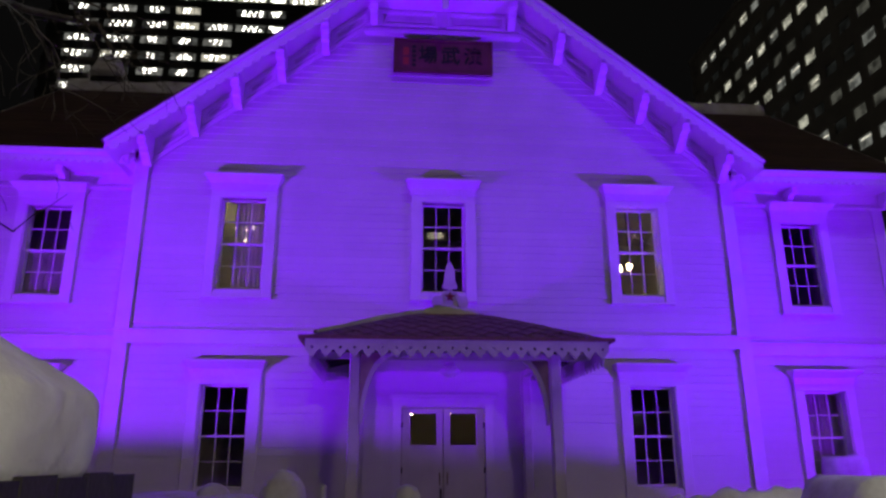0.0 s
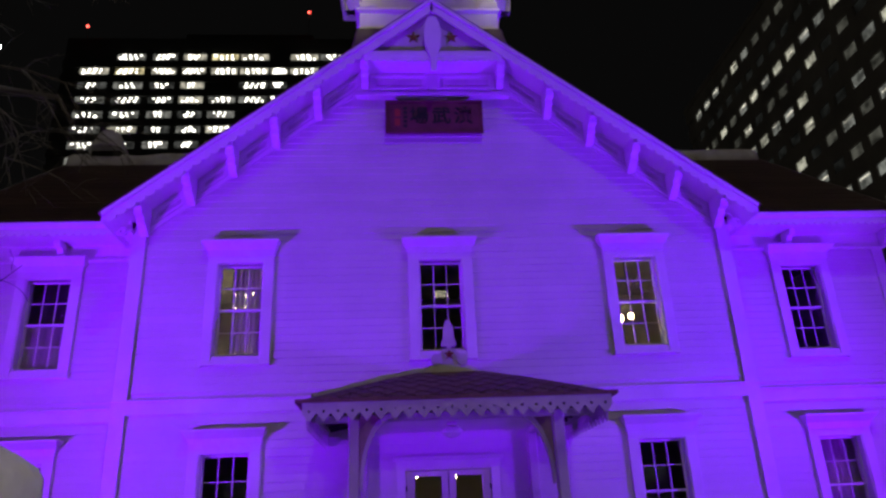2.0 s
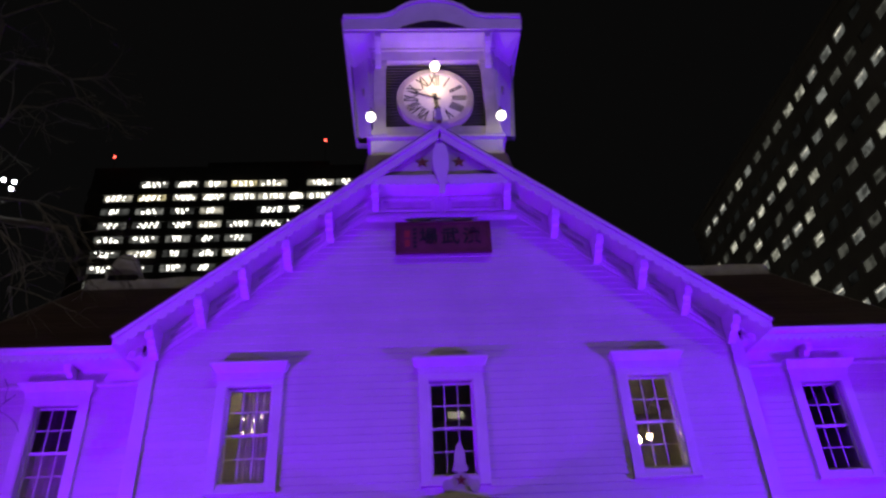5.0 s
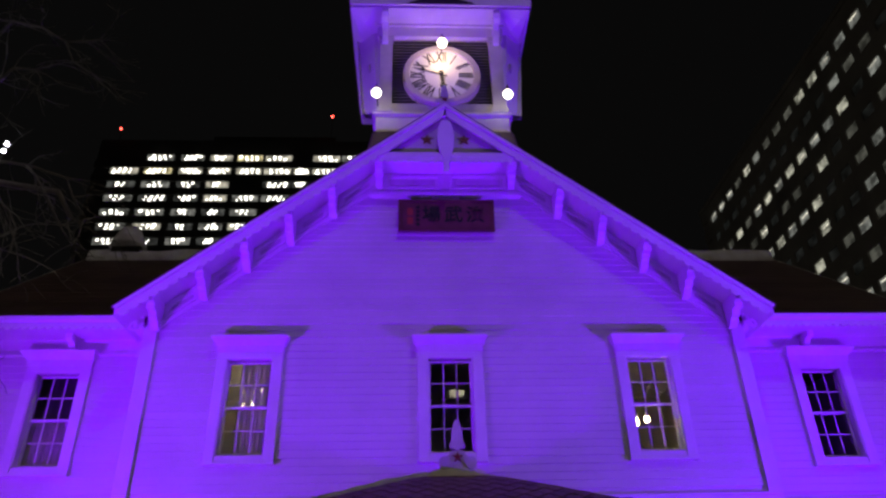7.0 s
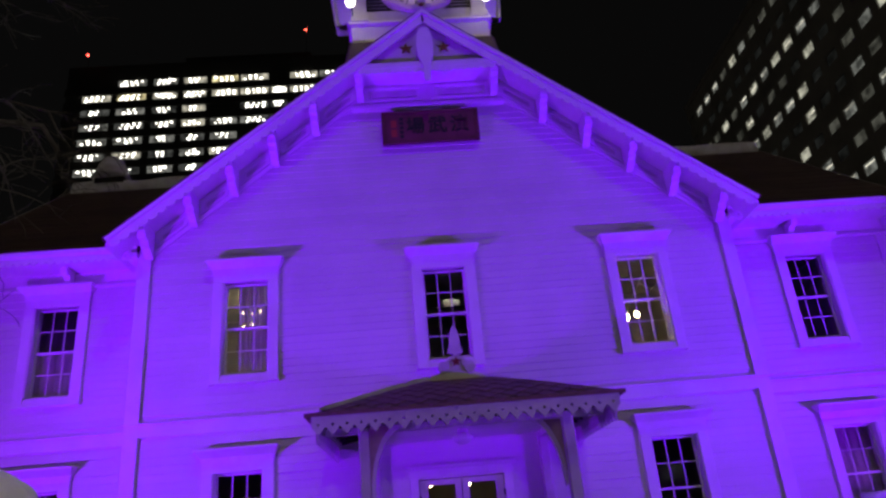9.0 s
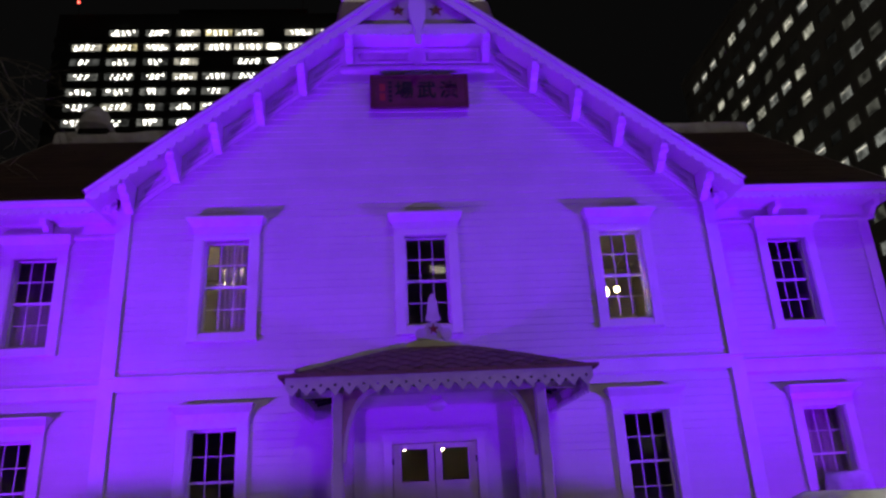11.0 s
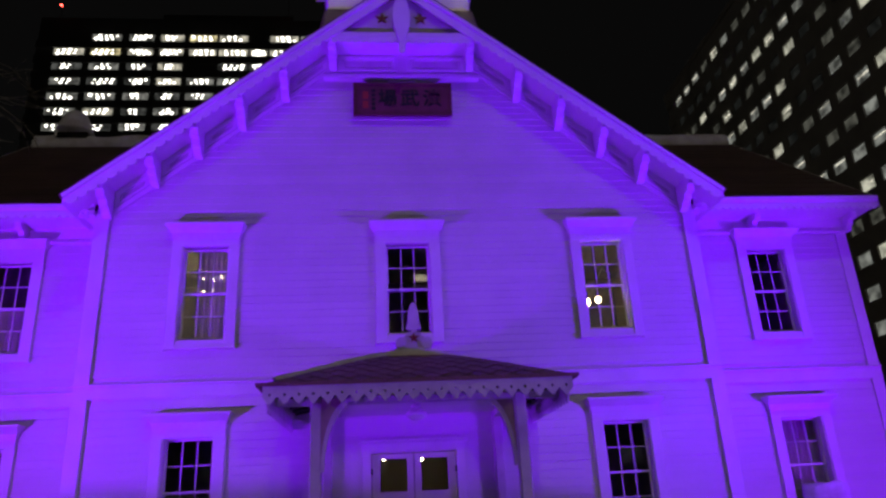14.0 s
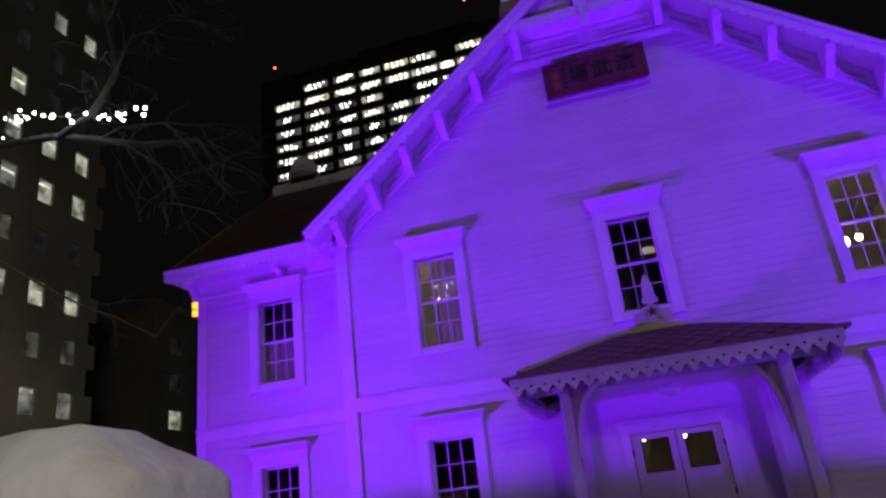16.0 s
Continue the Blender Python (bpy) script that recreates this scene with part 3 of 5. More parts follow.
def make_window(name, label):
    """A twelve-light sash window with casing, flared hood and sill; its origin is the middle of the opening's foot, in the wall's plane."""
    w = thing(name, (0, 0, 0), label, "window", "sash windows", "structure")
    for s in (-1, 1):
        bm = bm_new()
        box(bm, *sorted((s * 0.45, s * 0.65)), -0.092, 0.0, -0.16, H + 0.02)
        part("casing", bm, TRIM, w, bevel=0.008)
        bm = bm_new()
        box(bm, *sorted((s * 0.43, s * 0.45)), -0.07, 0.24, 0.0, H)
        part("jamb", bm, TRIM, w)
    bm = bm_new()
    box(bm, -0.64, 0.64, -0.095, 0.0, H + 0.02, H + 0.16)
    box(bm, -0.45, 0.45, -0.07, 0.24, H, H + 0.02)
    part("head_casing", bm, TRIM, w)
    bm = bm_new()
    lo = [(-0.645, -0.105, H + 0.15), (0.645, -0.105, H + 0.15), (0.645, 0, H + 0.15), (-0.645, 0, H + 0.15)]
    mid = [(-0.67, -0.13, H + 0.27), (0.67, -0.13, H + 0.27), (0.67, 0, H + 0.27), (-0.67, 0, H + 0.27)]
    hi = [(-0.75, -0.33, H + 0.385), (0.75, -0.33, H + 0.385), (0.75, 0, H + 0.385), (-0.75, 0, H + 0.385)]
    cap = [(-0.76, -0.34, H + 0.415), (0.76, -0.34, H + 0.415), (0.76, 0, H + 0.415), (-0.76, 0, H + 0.415)]
    rings = [[bm.verts.new(p) for p in ring] for ring in (lo, mid, hi, cap)]
    for a, b in zip(rings, rings[1:]):
        for k in range(4):
            bm.faces.new((a[k], a[(k + 1) % 4], b[(k + 1) % 4], b[k]))
    bm.faces.new(rings[0])
    bm.faces.new(rings[-1])
    part("hood", bm, TRIM, w)
    bm = bm_new()
    box(bm, -0.45, 0.45, -0.02, 0.24, -0.03, 0.0)
    box(bm, -0.66, 0.66, -0.12, 0.0, -0.20, -0.15)
    box(bm, -0.45, 0.45, -0.07, 0.0, -0.16, -0.03)
    part("sill", bm, TRIM, w)
    for z0, z1, y, nm in ((0.0, H / 2 + 0.02, 0.13, "lower_sash"), (H / 2 - 0.02, H, 0.09, "upper_sash")):
        bm = bm_new()
        for s in (-1, 1):
            box(bm, *sorted((s * 0.395, s * 0.43)), y, y + 0.035, z0, z1)
        low = 0.055 if nm == "lower_sash" else 0.04
        box(bm, -0.395, 0.395, y, y + 0.035, z0, z0 + low)
        box(bm, -0.395, 0.395, y, y + 0.035, z1 - 0.04, z1)
        for s in (-1, 1):
            box(bm, s * 0.132 - 0.008, s * 0.132 + 0.008, y + 0.002, y + 0.033, z0 + low, z1 - 0.04)
        zm = (z0 + low + z1 - 0.04) / 2
        for c in (-0.264, 0, 0.264):
            box(bm, c - 0.124, c + 0.124, y + 0.004, y + 0.031, zm - 0.008, zm + 0.008)
        sash = part(nm, bm, TRIM, w)
        for c in (-0.264, 0, 0.264):
            for a, b in ((z0 + low, zm - 0.008), (zm + 0.008, z1 - 0.04)):
                bm = bm_new()
                box(bm, c - 0.124, c + 0.124, y + 0.015, y + 0.019, a, b)
                p = part("pane", bm, PANE, sash)
                p.visible_shadow = False
    return w


window_1 = make_window("window_1", "white twelve-pane sash window, dark room behind")
window_1.location = (0, 0, UP0)
spots = [("window_2", -WX + 0.05, 0, UP0, "white sash window, pale curtain drawn half across"), ("window_3", WX, 0, UP0, "white sash window, warm lamp shining inside"),
         ("window_4", -WX - 0.02, 0, LO0, "white twelve-pane sash window, dark room behind"), ("window_5", WX + 0.02, 0, LO0, "white twelve-pane sash window, dark room behind"),
         ("window_6", -WX2, 0.74, UP0, "white sash window, curtain across its lower half"), ("window_7", WX2, 0.74, UP0, "white twelve-pane sash window, dark room behind"),
         ("window_8", -WX2, 0.74, LO0, "white twelve-pane sash window, dark room behind"), ("window_9", WX2, 0.74, LO0, "white sash window, pale curtains closed, snow on sill")]
for nm, x, y, z, label in spots:
    w = copy_thing(window_1, pose(x, y, z))
    w.name = nm
    w["label"] = label


def curtain(x0, x1, y, z0, z1, label, cloth=None):
    bm = bm_new()
    n = 40
    top = [bm.verts.new((x0 + (x1 - x0) * k / n, y + 0.010 * math.sin(k * 0.95) + 0.006 * math.sin(k * 0.37), z1)) for k in range(n + 1)]
    bot = [bm.verts.new((x0 + (x1 - x0) * k / n, y + 0.015 * math.sin(k * 0.95 + 0.2) + 0.008 * math.sin(k * 0.41), z0)) for k in range(n + 1)]
    for k in range(n):
        bm.faces.new((top[k], top[k + 1], bot[k + 1], bot[k]))
    bmesh.ops.solidify(bm, geom=bm.faces[:], thickness=0.004)
    tagged(part("curtain", bm, cloth or CLOTH, None, smooth=True), label, "curtain", "window curtains")


curtain(-4.16, -3.56, 0.30, 4.70, 6.62, "cream curtain hanging in a lit window")
curtain(-8.62, -7.5, 1.02, 4.70, 5.68, "pale half curtain behind the lower sash")
curtain(-8.62, -7.5, 1.10, 5.70, 6.62, "darker curtain behind the upper sash", DARKCLOTH)
curtain(7.5, 8.52, 1.03, 1.0, 2.98, "pale closed curtain behind a ground-floor window")


def hanging_lamp(x, y, z, bulbs, r, label, top):
    """A lamp on a cord; bulbs lists each bulb's place from the socket."""
    t = thing("hanging_lamp", (x, y, z), label, "lamp", "room lamps")
    bm = bm_new()
    tube(bm, [(x, y, z + 0.05), (x, y, top)], [0.008, 0.008])
    part("cord", bm, IRON, t)
    bm = bm_new()
    lathe(bm, [(0.03, 0.0), (0.05, 0.03), (0.02, 0.08)], (x, y, z + 0.02), 10)
    part("socket", bm, STEEL, t)
    for u, v, w in bulbs:
        bm = bm_new()
        ball(bm, (x + u, y + v, z + w), r, 10, 1.25)
        part("bulb", bm, BULB, t, "glowing bulb", smooth=True)
        if len(bulbs) > 1:
            bm = bm_new()
            tube(bm, [(x, y, z + 0.04), (x + 0.6 * u, y + 0.6 * v, z + 0.5 * w - 0.04), (x + u, y + v, z + w - r)], [0.008] * 3)
            part("arm", bm, STEEL, t)


hanging_lamp(-4.55, 3.1, 6.78, [(-0.21, 0.0, 0.16), (0.0, 0.16, 0.17), (0.21, 0.0, 0.18), (-0.18, -0.05, -0.18), (0.05, -0.14, -0.19)], 0.03, "small brass chandelier with glowing bulbs", 7.32)
hanging_lamp(3.72, 0.50, 5.43, [(0, 0, -0.02)], 0.085, "bare bright bulb hanging behind the window", 7.32)
hanging_lamp(4.06, 0.75, 5.55, [(0, 0, -0.02)], 0.06, "bare bright bulb hanging behind the window", 7.32)
# glows mirrored in the door panes, put in as two bulbs indoors
hanging_lamp(-0.55, 1.2, 2.51, [(0, 0, -0.02)], 0.034, "small bulb standing in for a reflection in the door glass", 3.5)
hanging_lamp(0.21, 1.2, 2.48, [(0, 0, -0.02)], 0.034, "small bulb standing in for a reflection in the door glass", 3.5)
for a, b in (((3.3, 0.9, 4.6), (4.6, 1.3, 6.7)), ((3.95, 1.2, 6.55), (4.7, 1.0, 6.1))):
    bm = bm_new()
    tube(bm, [a, b], [0.009, 0.009], 6)
    tagged(part("display_rod", bm, OLD, None), "slanting pale rod of a display indoors", "rod", "display rods")

# ---- entrance door ----
door = thing("door_1", (0, 0.0, 0.3), "cream double door with two glazed panels, closed", "door", kind="structure")
for s in (-1, 1):
    bm = bm_new()
    a, b = sorted((s * 0.012, s * 0.76))
    ga, gb = sorted((s * 0.125, s * 0.62))
    cells(bm, [a, ga, gb, b], [0.3, 0.95, 1.84, 2.41, 2.5], [(ga, gb, 1.84, 2.41)], 0.02, 0.07)
    for k in range(5):
        xk = ga + (gb - ga) * (k + 0.5) / 5
        box(bm, xk - 0.042, xk + 0.042, 0.008, 0.02, 0.42, 1.68)
    leaf = part("door_leaf", bm, DOORP, door)
    bm = bm_new()
    for u0, u1, v0, v1 in ((ga - 0.03, gb + 0.03, 2.41, 2.44), (ga - 0.03, gb + 0.03, 1.81, 1.84), (ga - 0.03, ga, 1.84, 2.41), (gb, gb + 0.03, 1.84, 2.41)):
        box(bm, u0, u1, 0.005, 0.02, v0, v1)
    part("glazing_bead", bm, DOORP, leaf)
    bm = bm_new()
    box(bm, ga, gb, 0.04, 0.046, 1.84, 2.41)
    p = part("pane", bm, PANE, leaf)
    p.visible_shadow = False
    bm = bm_new()
    tube(bm, [(s * 0.07, 0.02, 1.35), (s * 0.07, -0.04, 1.35), (s * 0.07, -0.04, 1.15), (s * 0.07, 0.02, 1.15)], [0.012] * 4)
    part("pull_handle", bm, STEEL, leaf, "brass pull")
    for z in (2.2, 1.4, 0.6):
        bm = bm_new()
        box(bm, *sorted((s * 0.75, s * 0.785)), -0.005, 0.02, z - 0.05, z + 0.05)
        part("hinge", bm, IRON, leaf)
    bm = bm_new()
    box(bm, *sorted((s * 0.78, s * 0.93)), -0.06, 0.0, 0.3, 2.56)
    part("door_casing", bm, TRIM, door)
bm = bm_new()
box(bm, -0.95, 0.95, -0.065, 0.0, 2.56, 2.68)
part("head_casing", bm, TRIM, door)
bm = bm_new()
slab(bm, [(0.0, 2.68), (-0.075, 2.68), (-0.13, 2.725), (-0.13, 2.755), (0.0, 2.765)], axes((-1.0, 0, 0), (0, 1, 0), (0, 0, 1)), 2.0)
part("head_moulding", bm, TRIM, door)

# ---- porch ----
porch = thing("porch", (0, -1.5, 0.0), "white timber entrance porch with red shingle roof and finial", "porch")
EX, EY, EZ = 2.33, -2.98, 3.34     # eaves
RX, RY, RZ = 0.42, -1.35, 4.02     # head of the hip
bm = bm_new()
box(bm, -1.95, 1.95, -2.75, 0.0, -0.05, 0.30)
part("deck", bm, OLD, porch)
bm = bm_new()
box(bm, -1.3, 1.3, -3.10, -2.75, -0.05, 0.15)
part("step", bm, OLD, porch)
# hipped roof, a little swept at the eaves
def hip(e, k):
    return (k * (EX + (RX - EX) * e), EY + (RY - EY) * e, EZ + (RZ - EZ) * (0.7 * e + 0.3 * (1 - (1 - e) ** 1.4)))


steps = [i / 8 for i in range(9)]
bm = bm_new()
rows = []
for e in steps:
    l, r = hip(e, -1), hip(e, 1)
    rows.append([bm.verts.new(p) for p in ((l[0], 0.0, l[2]), l, r, (r[0], 0.0, r[2]))])
for a, b in zip(rows, rows[1:]):
    for k in range(3):
        bm.faces.new((a[k], a[k + 1], b[k + 1], b[k]))
top = rows[-1]
bm.faces.new(top)
bmesh.ops.recalc_face_normals(bm, faces=bm.faces[:])
bmesh.ops.solidify(bm, geom=bm.faces[:], thickness=0.05)
porch_roof = part("porch_roof", bm, ROOFM, porch, "red-brown shingled hip roof")
bm = bm_new()
for z0, z1, o in ((EZ - 0.035, EZ + 0.015, 0.05),):
    box(bm, -EX - o, EX + o, EY - o, EY + 0.05, z0, z1)
    box(bm, -EX - o, -EX + 0.05, EY + 0.05, 0, z0, z1)
    box(bm, EX - 0.05, EX + o, EY + 0.05, 0, z0, z1)
part("eave_edge", bm, SHING, porch, "dark red roof edge")
bm = bm_new()
box(bm, -1.5, 1.5, -2.40, -0.01, EZ - 0.16, EZ - 0.12)
part("porch_ceiling", bm, TRIM, porch)


for s in (-1, 1):
    for k in range(7):
        y = -2.75 + 0.42 * k
        bm = bm_new()
        slab(bm, [(s * 1.58, EZ - 0.02), (s * 2.12, EZ - 0.13), (s * 2.12, EZ - 0.05), (s * 1.58, EZ + 0.12)], front(y), 0.07)
        part("rafter", bm, WOODD, porch, "dark rafter")


def toothed_board(name, length, o, u, parent):
    """A fascia whose pointed teeth each have a small round hole."""
    n = round(length / 0.212)
    p = length / n
    m = axes(o, u, (0, 0, 1))
    b = bm_new()
    for k in range(n):
        c = p * (k + 0.5)
        outer = [(c - p / 2, 0), (c + p / 2, 0), (c + p / 2, -0.15), (c, -0.275), (c - p / 2, -0.15)]
        inner = [(c, -0.095), (c + 0.026, -0.12), (c, -0.15), (c - 0.026, -0.12)]
        ring = [(0, 0), (0, 3), (1, 0), (1, 1), (2, 1), (3, 1), (3, 2), (4, 2), (4, 3)]
        lay = []
        for w in (0.0, 0.03):
            lay.append(([b.verts.new(m @ Vector((x, z, w))) for x, z in outer], [b.verts.new(m @ Vector((x, z, w))) for x, z in inner]))
        for oo, ii in lay:
            for f in ((oo[0], oo[1], ii[0]), (oo[1], ii[1], ii[0]), (oo[1], oo[2], ii[1]), (oo[2], oo[3], ii[1]), (oo[3], ii[2], ii[1]), (oo[3], oo[4], ii[2]), (oo[4], ii[3], ii[2]), (oo[4], oo[0], ii[3]), (oo[0], ii[0], ii[3])):
                b.faces.new(f)
        (o0, i0), (o1, i1) = lay
        for a1, a2, cnt in ((o0, o1, 5), (i0, i1, 4)):
            for j in range(cnt):
                if cnt == 4 or j in (0, 2, 3):
                    b.faces.new((a1[j], a1[(j + 1) % cnt], a2[(j + 1) % cnt], a2[j]))
    bmesh.ops.remove_doubles(b, verts=b.verts[:], dist=0.0005)
    part(name, b, OLD, parent)


toothed_board("toothed_fascia", 2 * EX - 0.1, (-EX + 0.05, EY + 0.02, EZ - 0.035), (1, 0, 0), porch)
toothed_board("toothed_fascia", -EY - 0.05, (-EX + 0.14, -0.02, EZ - 0.14), (0, -1, 0), porch)
toothed_board("toothed_fascia", -EY - 0.05, (EX - 0.14, EY + 0.03, EZ - 0.14), (0, 1, 0), porch)
for s in (-1, 1):
    bm = bm_new()
    box(bm, *sorted((s * (EX - 0.17), s * (EX - 0.14))), EY + 0.06, -0.01, EZ - 0.139, EZ - 0.036)
    part("side_board", bm, OLD, porch)
for s in (-1, 1):
    for y, w in ((-2.45, 0.088), (-0.10, 0.085)):
        bm = bm_new()
        box(bm, s * 1.555 - w, s * 1.555 + w, y - w, y + w, 0.30, EZ - 0.16)
        part("post", bm, OLD, porch, bevel=0.02)
    # curved rib from post to beam, with a thin spandrel board set back in its corner
    arc = [math.pi / 2 * k / 10 for k in range(11)]
    outer = [(0.46 * (1 - math.cos(a)), -1.05 + 1.05 * math.sin(a)) for a in arc]
    inner = [(0.05 + 0.47 * (1 - math.cos(a)), -1.07 + 1.01 * math.sin(a)) for a in arc]
    yb = -2.45
    def place(d):
        return axes((s * (1.555 - 0.08), yb + s * d, EZ - 0.18), (-s, 0, 0), (0, 0, 1))
    bm = bm_new()
    slab(bm, outer + inner[::-1], place(0.055), 0.11)
    part("brace", bm, OLD, porch)
    bm = bm_new()
    slab(bm, [(0.0, 0.0)] + outer, place(0.04), 0.08)
    part("spandrel", bm, BROWNB, porch, "olive-brown board")
    bm = bm_new()
    box(bm, s * 1.555 - 0.07, s * 1.555 + 0.07, -2.35, -0.2, EZ - 0.26, EZ - 0.16)
    part("side_beam", bm, OLD, porch)
bm = bm_new()
box(bm, -EX + 0.2, EX - 0.2, -2.52, -2.38, EZ - 0.26, EZ - 0.16)
part("front_beam", bm, OLD, porch)
finial(porch, (0, RY - 0.06, RZ + 0.0), 0.95)
bm = bm_new()
slab(bm, [(-0.52, RZ - 0.02), (-0.42, RZ + 0.07), (-0.3, RZ + 0.1), (0.3, RZ + 0.1), (0.42, RZ + 0.07), (0.52, RZ - 0.02), (0.12, RZ - 0.03), (0.05, RZ - 0.12), (-0.05, RZ - 0.12), (-0.12, RZ - 0.03)], front(RY - 0.06), 0.07)
part("ridge_board", bm, TRIM, porch)
# thin snow lying along one hip
def hip_snow(u, v):
    e = 0.12 + 0.86 * u
    x, y, z = hip(e, -1)
    a = 2 * math.pi * v
    w = 0.06 + 0.06 * u + 0.02 * noise.noise(Vector((u * 6, 0, 0)))
    return (x - 0.02 + w * math.cos(a) * 1.3, y + 0.12 + w * math.cos(a), z + 0.02 + 0.75 * w * max(-0.3, math.sin(a)))
snow_body("hip_snow", hip_snow, 24, 10, "thin strip of snow along the porch hip", "snow")
dome = thing("ceiling_lamp", (0, -1.4, EZ - 0.3), "shallow white ceiling lamp under the porch, unlit", "lamp")
bm = bm_new()
lathe(bm, [(0.07, 0.14), (0.09, 0.11), (0.10, 0.08)][::-1], (0, -1.4, EZ - 0.30), 16)
part("base", bm, OLD, dome, smooth=True)
bm = bm_new()
lathe(bm, [(0.03, -0.10), (0.10, -0.08), (0.165, -0.03), (0.175, 0.02), (0.09, 0.08)], (0, -1.4, EZ - 0.32), 18)
part("globe", bm, DIAL, dome, "white glass globe", smooth=True)

# ---- name board ----
sign = thing("sign_board", (0, -0.1, 9.5), "red lacquered name board with three black characters", "sign")
bm = bm_new()
m = axes((-1.03, -0.12, 9.50), (1, 0, 0), (0, -0.10, 1))
slab(bm, [(0, 0), (2.06, 0), (2.06, 0.70), (0, 0.70)], m, 0.05)
part("board", bm, SIGNM, sign)
bm = bm_new()
for x0, x1, z0, z1 in ((-0.03, 2.09, -0.03, 0.02), (-0.03, 2.09, 0.68, 0.73), (-0.03, 0.02, 0.02, 0.68), (2.04, 2.09, 0.02, 0.68)):
    slab(bm, [(x0, z0), (x1, z0), (x1, z1), (x0, z1)], m, 0.075)
part("frame", bm, SIGNM, sign)


def letters(text, size, m, material, parent, name, thick=0.006):
    cu = bpy.data.curves.new(name, "FONT")
    cu.body, cu.size, cu.align_x, cu.align_y, cu.extrude, cu.offset = text, size, "CENTER", "CENTER", thick, 0.007 * size / 0.4
    tmp = new("lettering_shape", cu)
    bpy.context.view_layer.update()
    me = bpy.data.meshes.new_from_object(tmp.evaluated_get(bpy.context.evaluated_depsgraph_get()))
    bpy.data.objects.remove(tmp)
    me.transform(m)
    me.materials.clear()
    me.materials.append(material)
    ob = new(name, me)
    ob.parent = parent
    if parent.type == "EMPTY":
        ob.matrix_parent_inverse = Matrix.Translation(parent.location).inverted()
    return ob


for k, ch in enumerate("場武演"):
    letters(ch, 0.42, m @ pose(0.70 + 0.485 * k, 0.35, 0.056), INK, sign, "character")
for k in range(5):
    bm = bm_new()
    slab(bm, [(0.36, 0.10 + 0.105 * k), (0.44, 0.10 + 0.105 * k), (0.44, 0.17 + 0.105 * k), (0.36, 0.17 + 0.105 * k)], m @ Matrix.Translation((0, 0, 0.05)), 0.006)
    part("signature_bar", bm, INK, sign)
for k in range(2):
    bm = bm_new()
    slab(bm, [(0.17 + 0.0, 0.14 + 0.22 * k), (0.29, 0.14 + 0.22 * k), (0.29, 0.31 + 0.22 * k), (0.17, 0.31 + 0.22 * k)], m @ Matrix.Translation((0, 0, 0.05)), 0.006)
    part("seal", bm, SEAL, sign, "vermilion seal mark")

# ---- clock tower ----
tower = thing("clock_tower", (0, 2.0, 11.5), "white timber clock tower rising over the gable", "tower")
TY = 0.20
def ring8(hx, y0, y1, c, z):
    return [(-hx + c, y0, z), (hx - c, y0, z), (hx, y0 + c, z), (hx, y1 - c, z), (hx - c, y1, z), (-hx + c, y1, z), (-hx, y1 - c, z), (-hx, y0 + c, z)]


def stack(name, rings, material, label=""):
    b = bm_new()
    vs = [[b.verts.new(p) for p in r] for r in rings]
    for p, q in zip(vs, vs[1:]):
        for k in range(len(p)):
            b.faces.new((p[k], p[(k + 1) % len(p)], q[(k + 1) % len(p)], q[k]))
    b.faces.new(vs[0][::-1])
    b.faces.new(vs[-1])
    return part(name, b, material, tower, label)


stack("skirt", [ring8(1.95, -0.02, 4.2, 0.05, 11.2), ring8(1.72, 0.12, 4.0, 0.05, 12.45), ring8(1.68, 0.18, 4.0, 0.05, 12.5)], ROOFM, "dark flashed skirt")
stack("base", [ring8(1.66, 0.20, 4.0, 0.02, 12.45), ring8(1.66, 0.20, 4.0, 0.02, 12.95), ring8(1.74, 0.12, 4.1, 0.02, 13.0), ring8(1.74, 0.12, 4.1, 0.02, 13.06)], TRIM)
stack("body", [ring8(2.04, TY + 0.12, 0.95, 0.40, 13.33), ring8(2.26, TY + 0.12, 1.2, 0.48, 16.1)], BOARD)
stack("rear_body", [ring8(1.60, TY + 0.15, 4.0, 0.05, 12.95), ring8(1.62, TY + 0.15, 4.0, 0.05, 16.1)], BOARD)
for s in (-1, 1):
    bm = bm_new()
    box(bm, *sorted((s * 1.27, s * 1.59)), TY - 0.06, TY + 0.13, 13.06, 15.62)
    box(bm, *sorted((s * 1.22, s * 1.64)), TY - 0.10, TY + 0.13, 13.06, 13.22)
    box(bm, *sorted((s * 1.24, s * 1.62)), TY - 0.09, TY + 0.13, 15.5, 15.64)
    part("pilaster", bm, OLD, tower)
    bm = bm_new()
    slab(bm, [(TY - 0.06, 15.35), (TY - 0.06, 16.15), (TY - 0.56, 16.15), (TY - 0.56, 16.02), (TY - 0.48, 15.92), (TY - 0.34, 15.88), (TY - 0.22, 15.75), (TY - 0.18, 15.55), (TY - 0.12, 15.40)],
         axes((s * 1.46 - 0.08, 0, 0), (0, 1, 0), (0, 0, 1)), 0.16)
    part("cornice_bracket", bm, TRIM, tower)
    # small brackets on the slanting corners
    bm = bm_new()
    slab(bm, [(0, 14.55), (0, 15.0), (0.16, 14.9), (0.13, 14.72)], axes((s * 1.78, TY + 0.31, 0), (s * 0.7, -0.7, 0), (0, 0, 1)), 0.07)
    part("corner_bracket", bm, OLD, tower)
# dark sheet painted in for the unlit space behind the slats
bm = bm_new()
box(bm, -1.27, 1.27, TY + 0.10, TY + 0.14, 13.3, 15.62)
part("louvre_shade_sheet", bm, LOUVSHADE, tower)
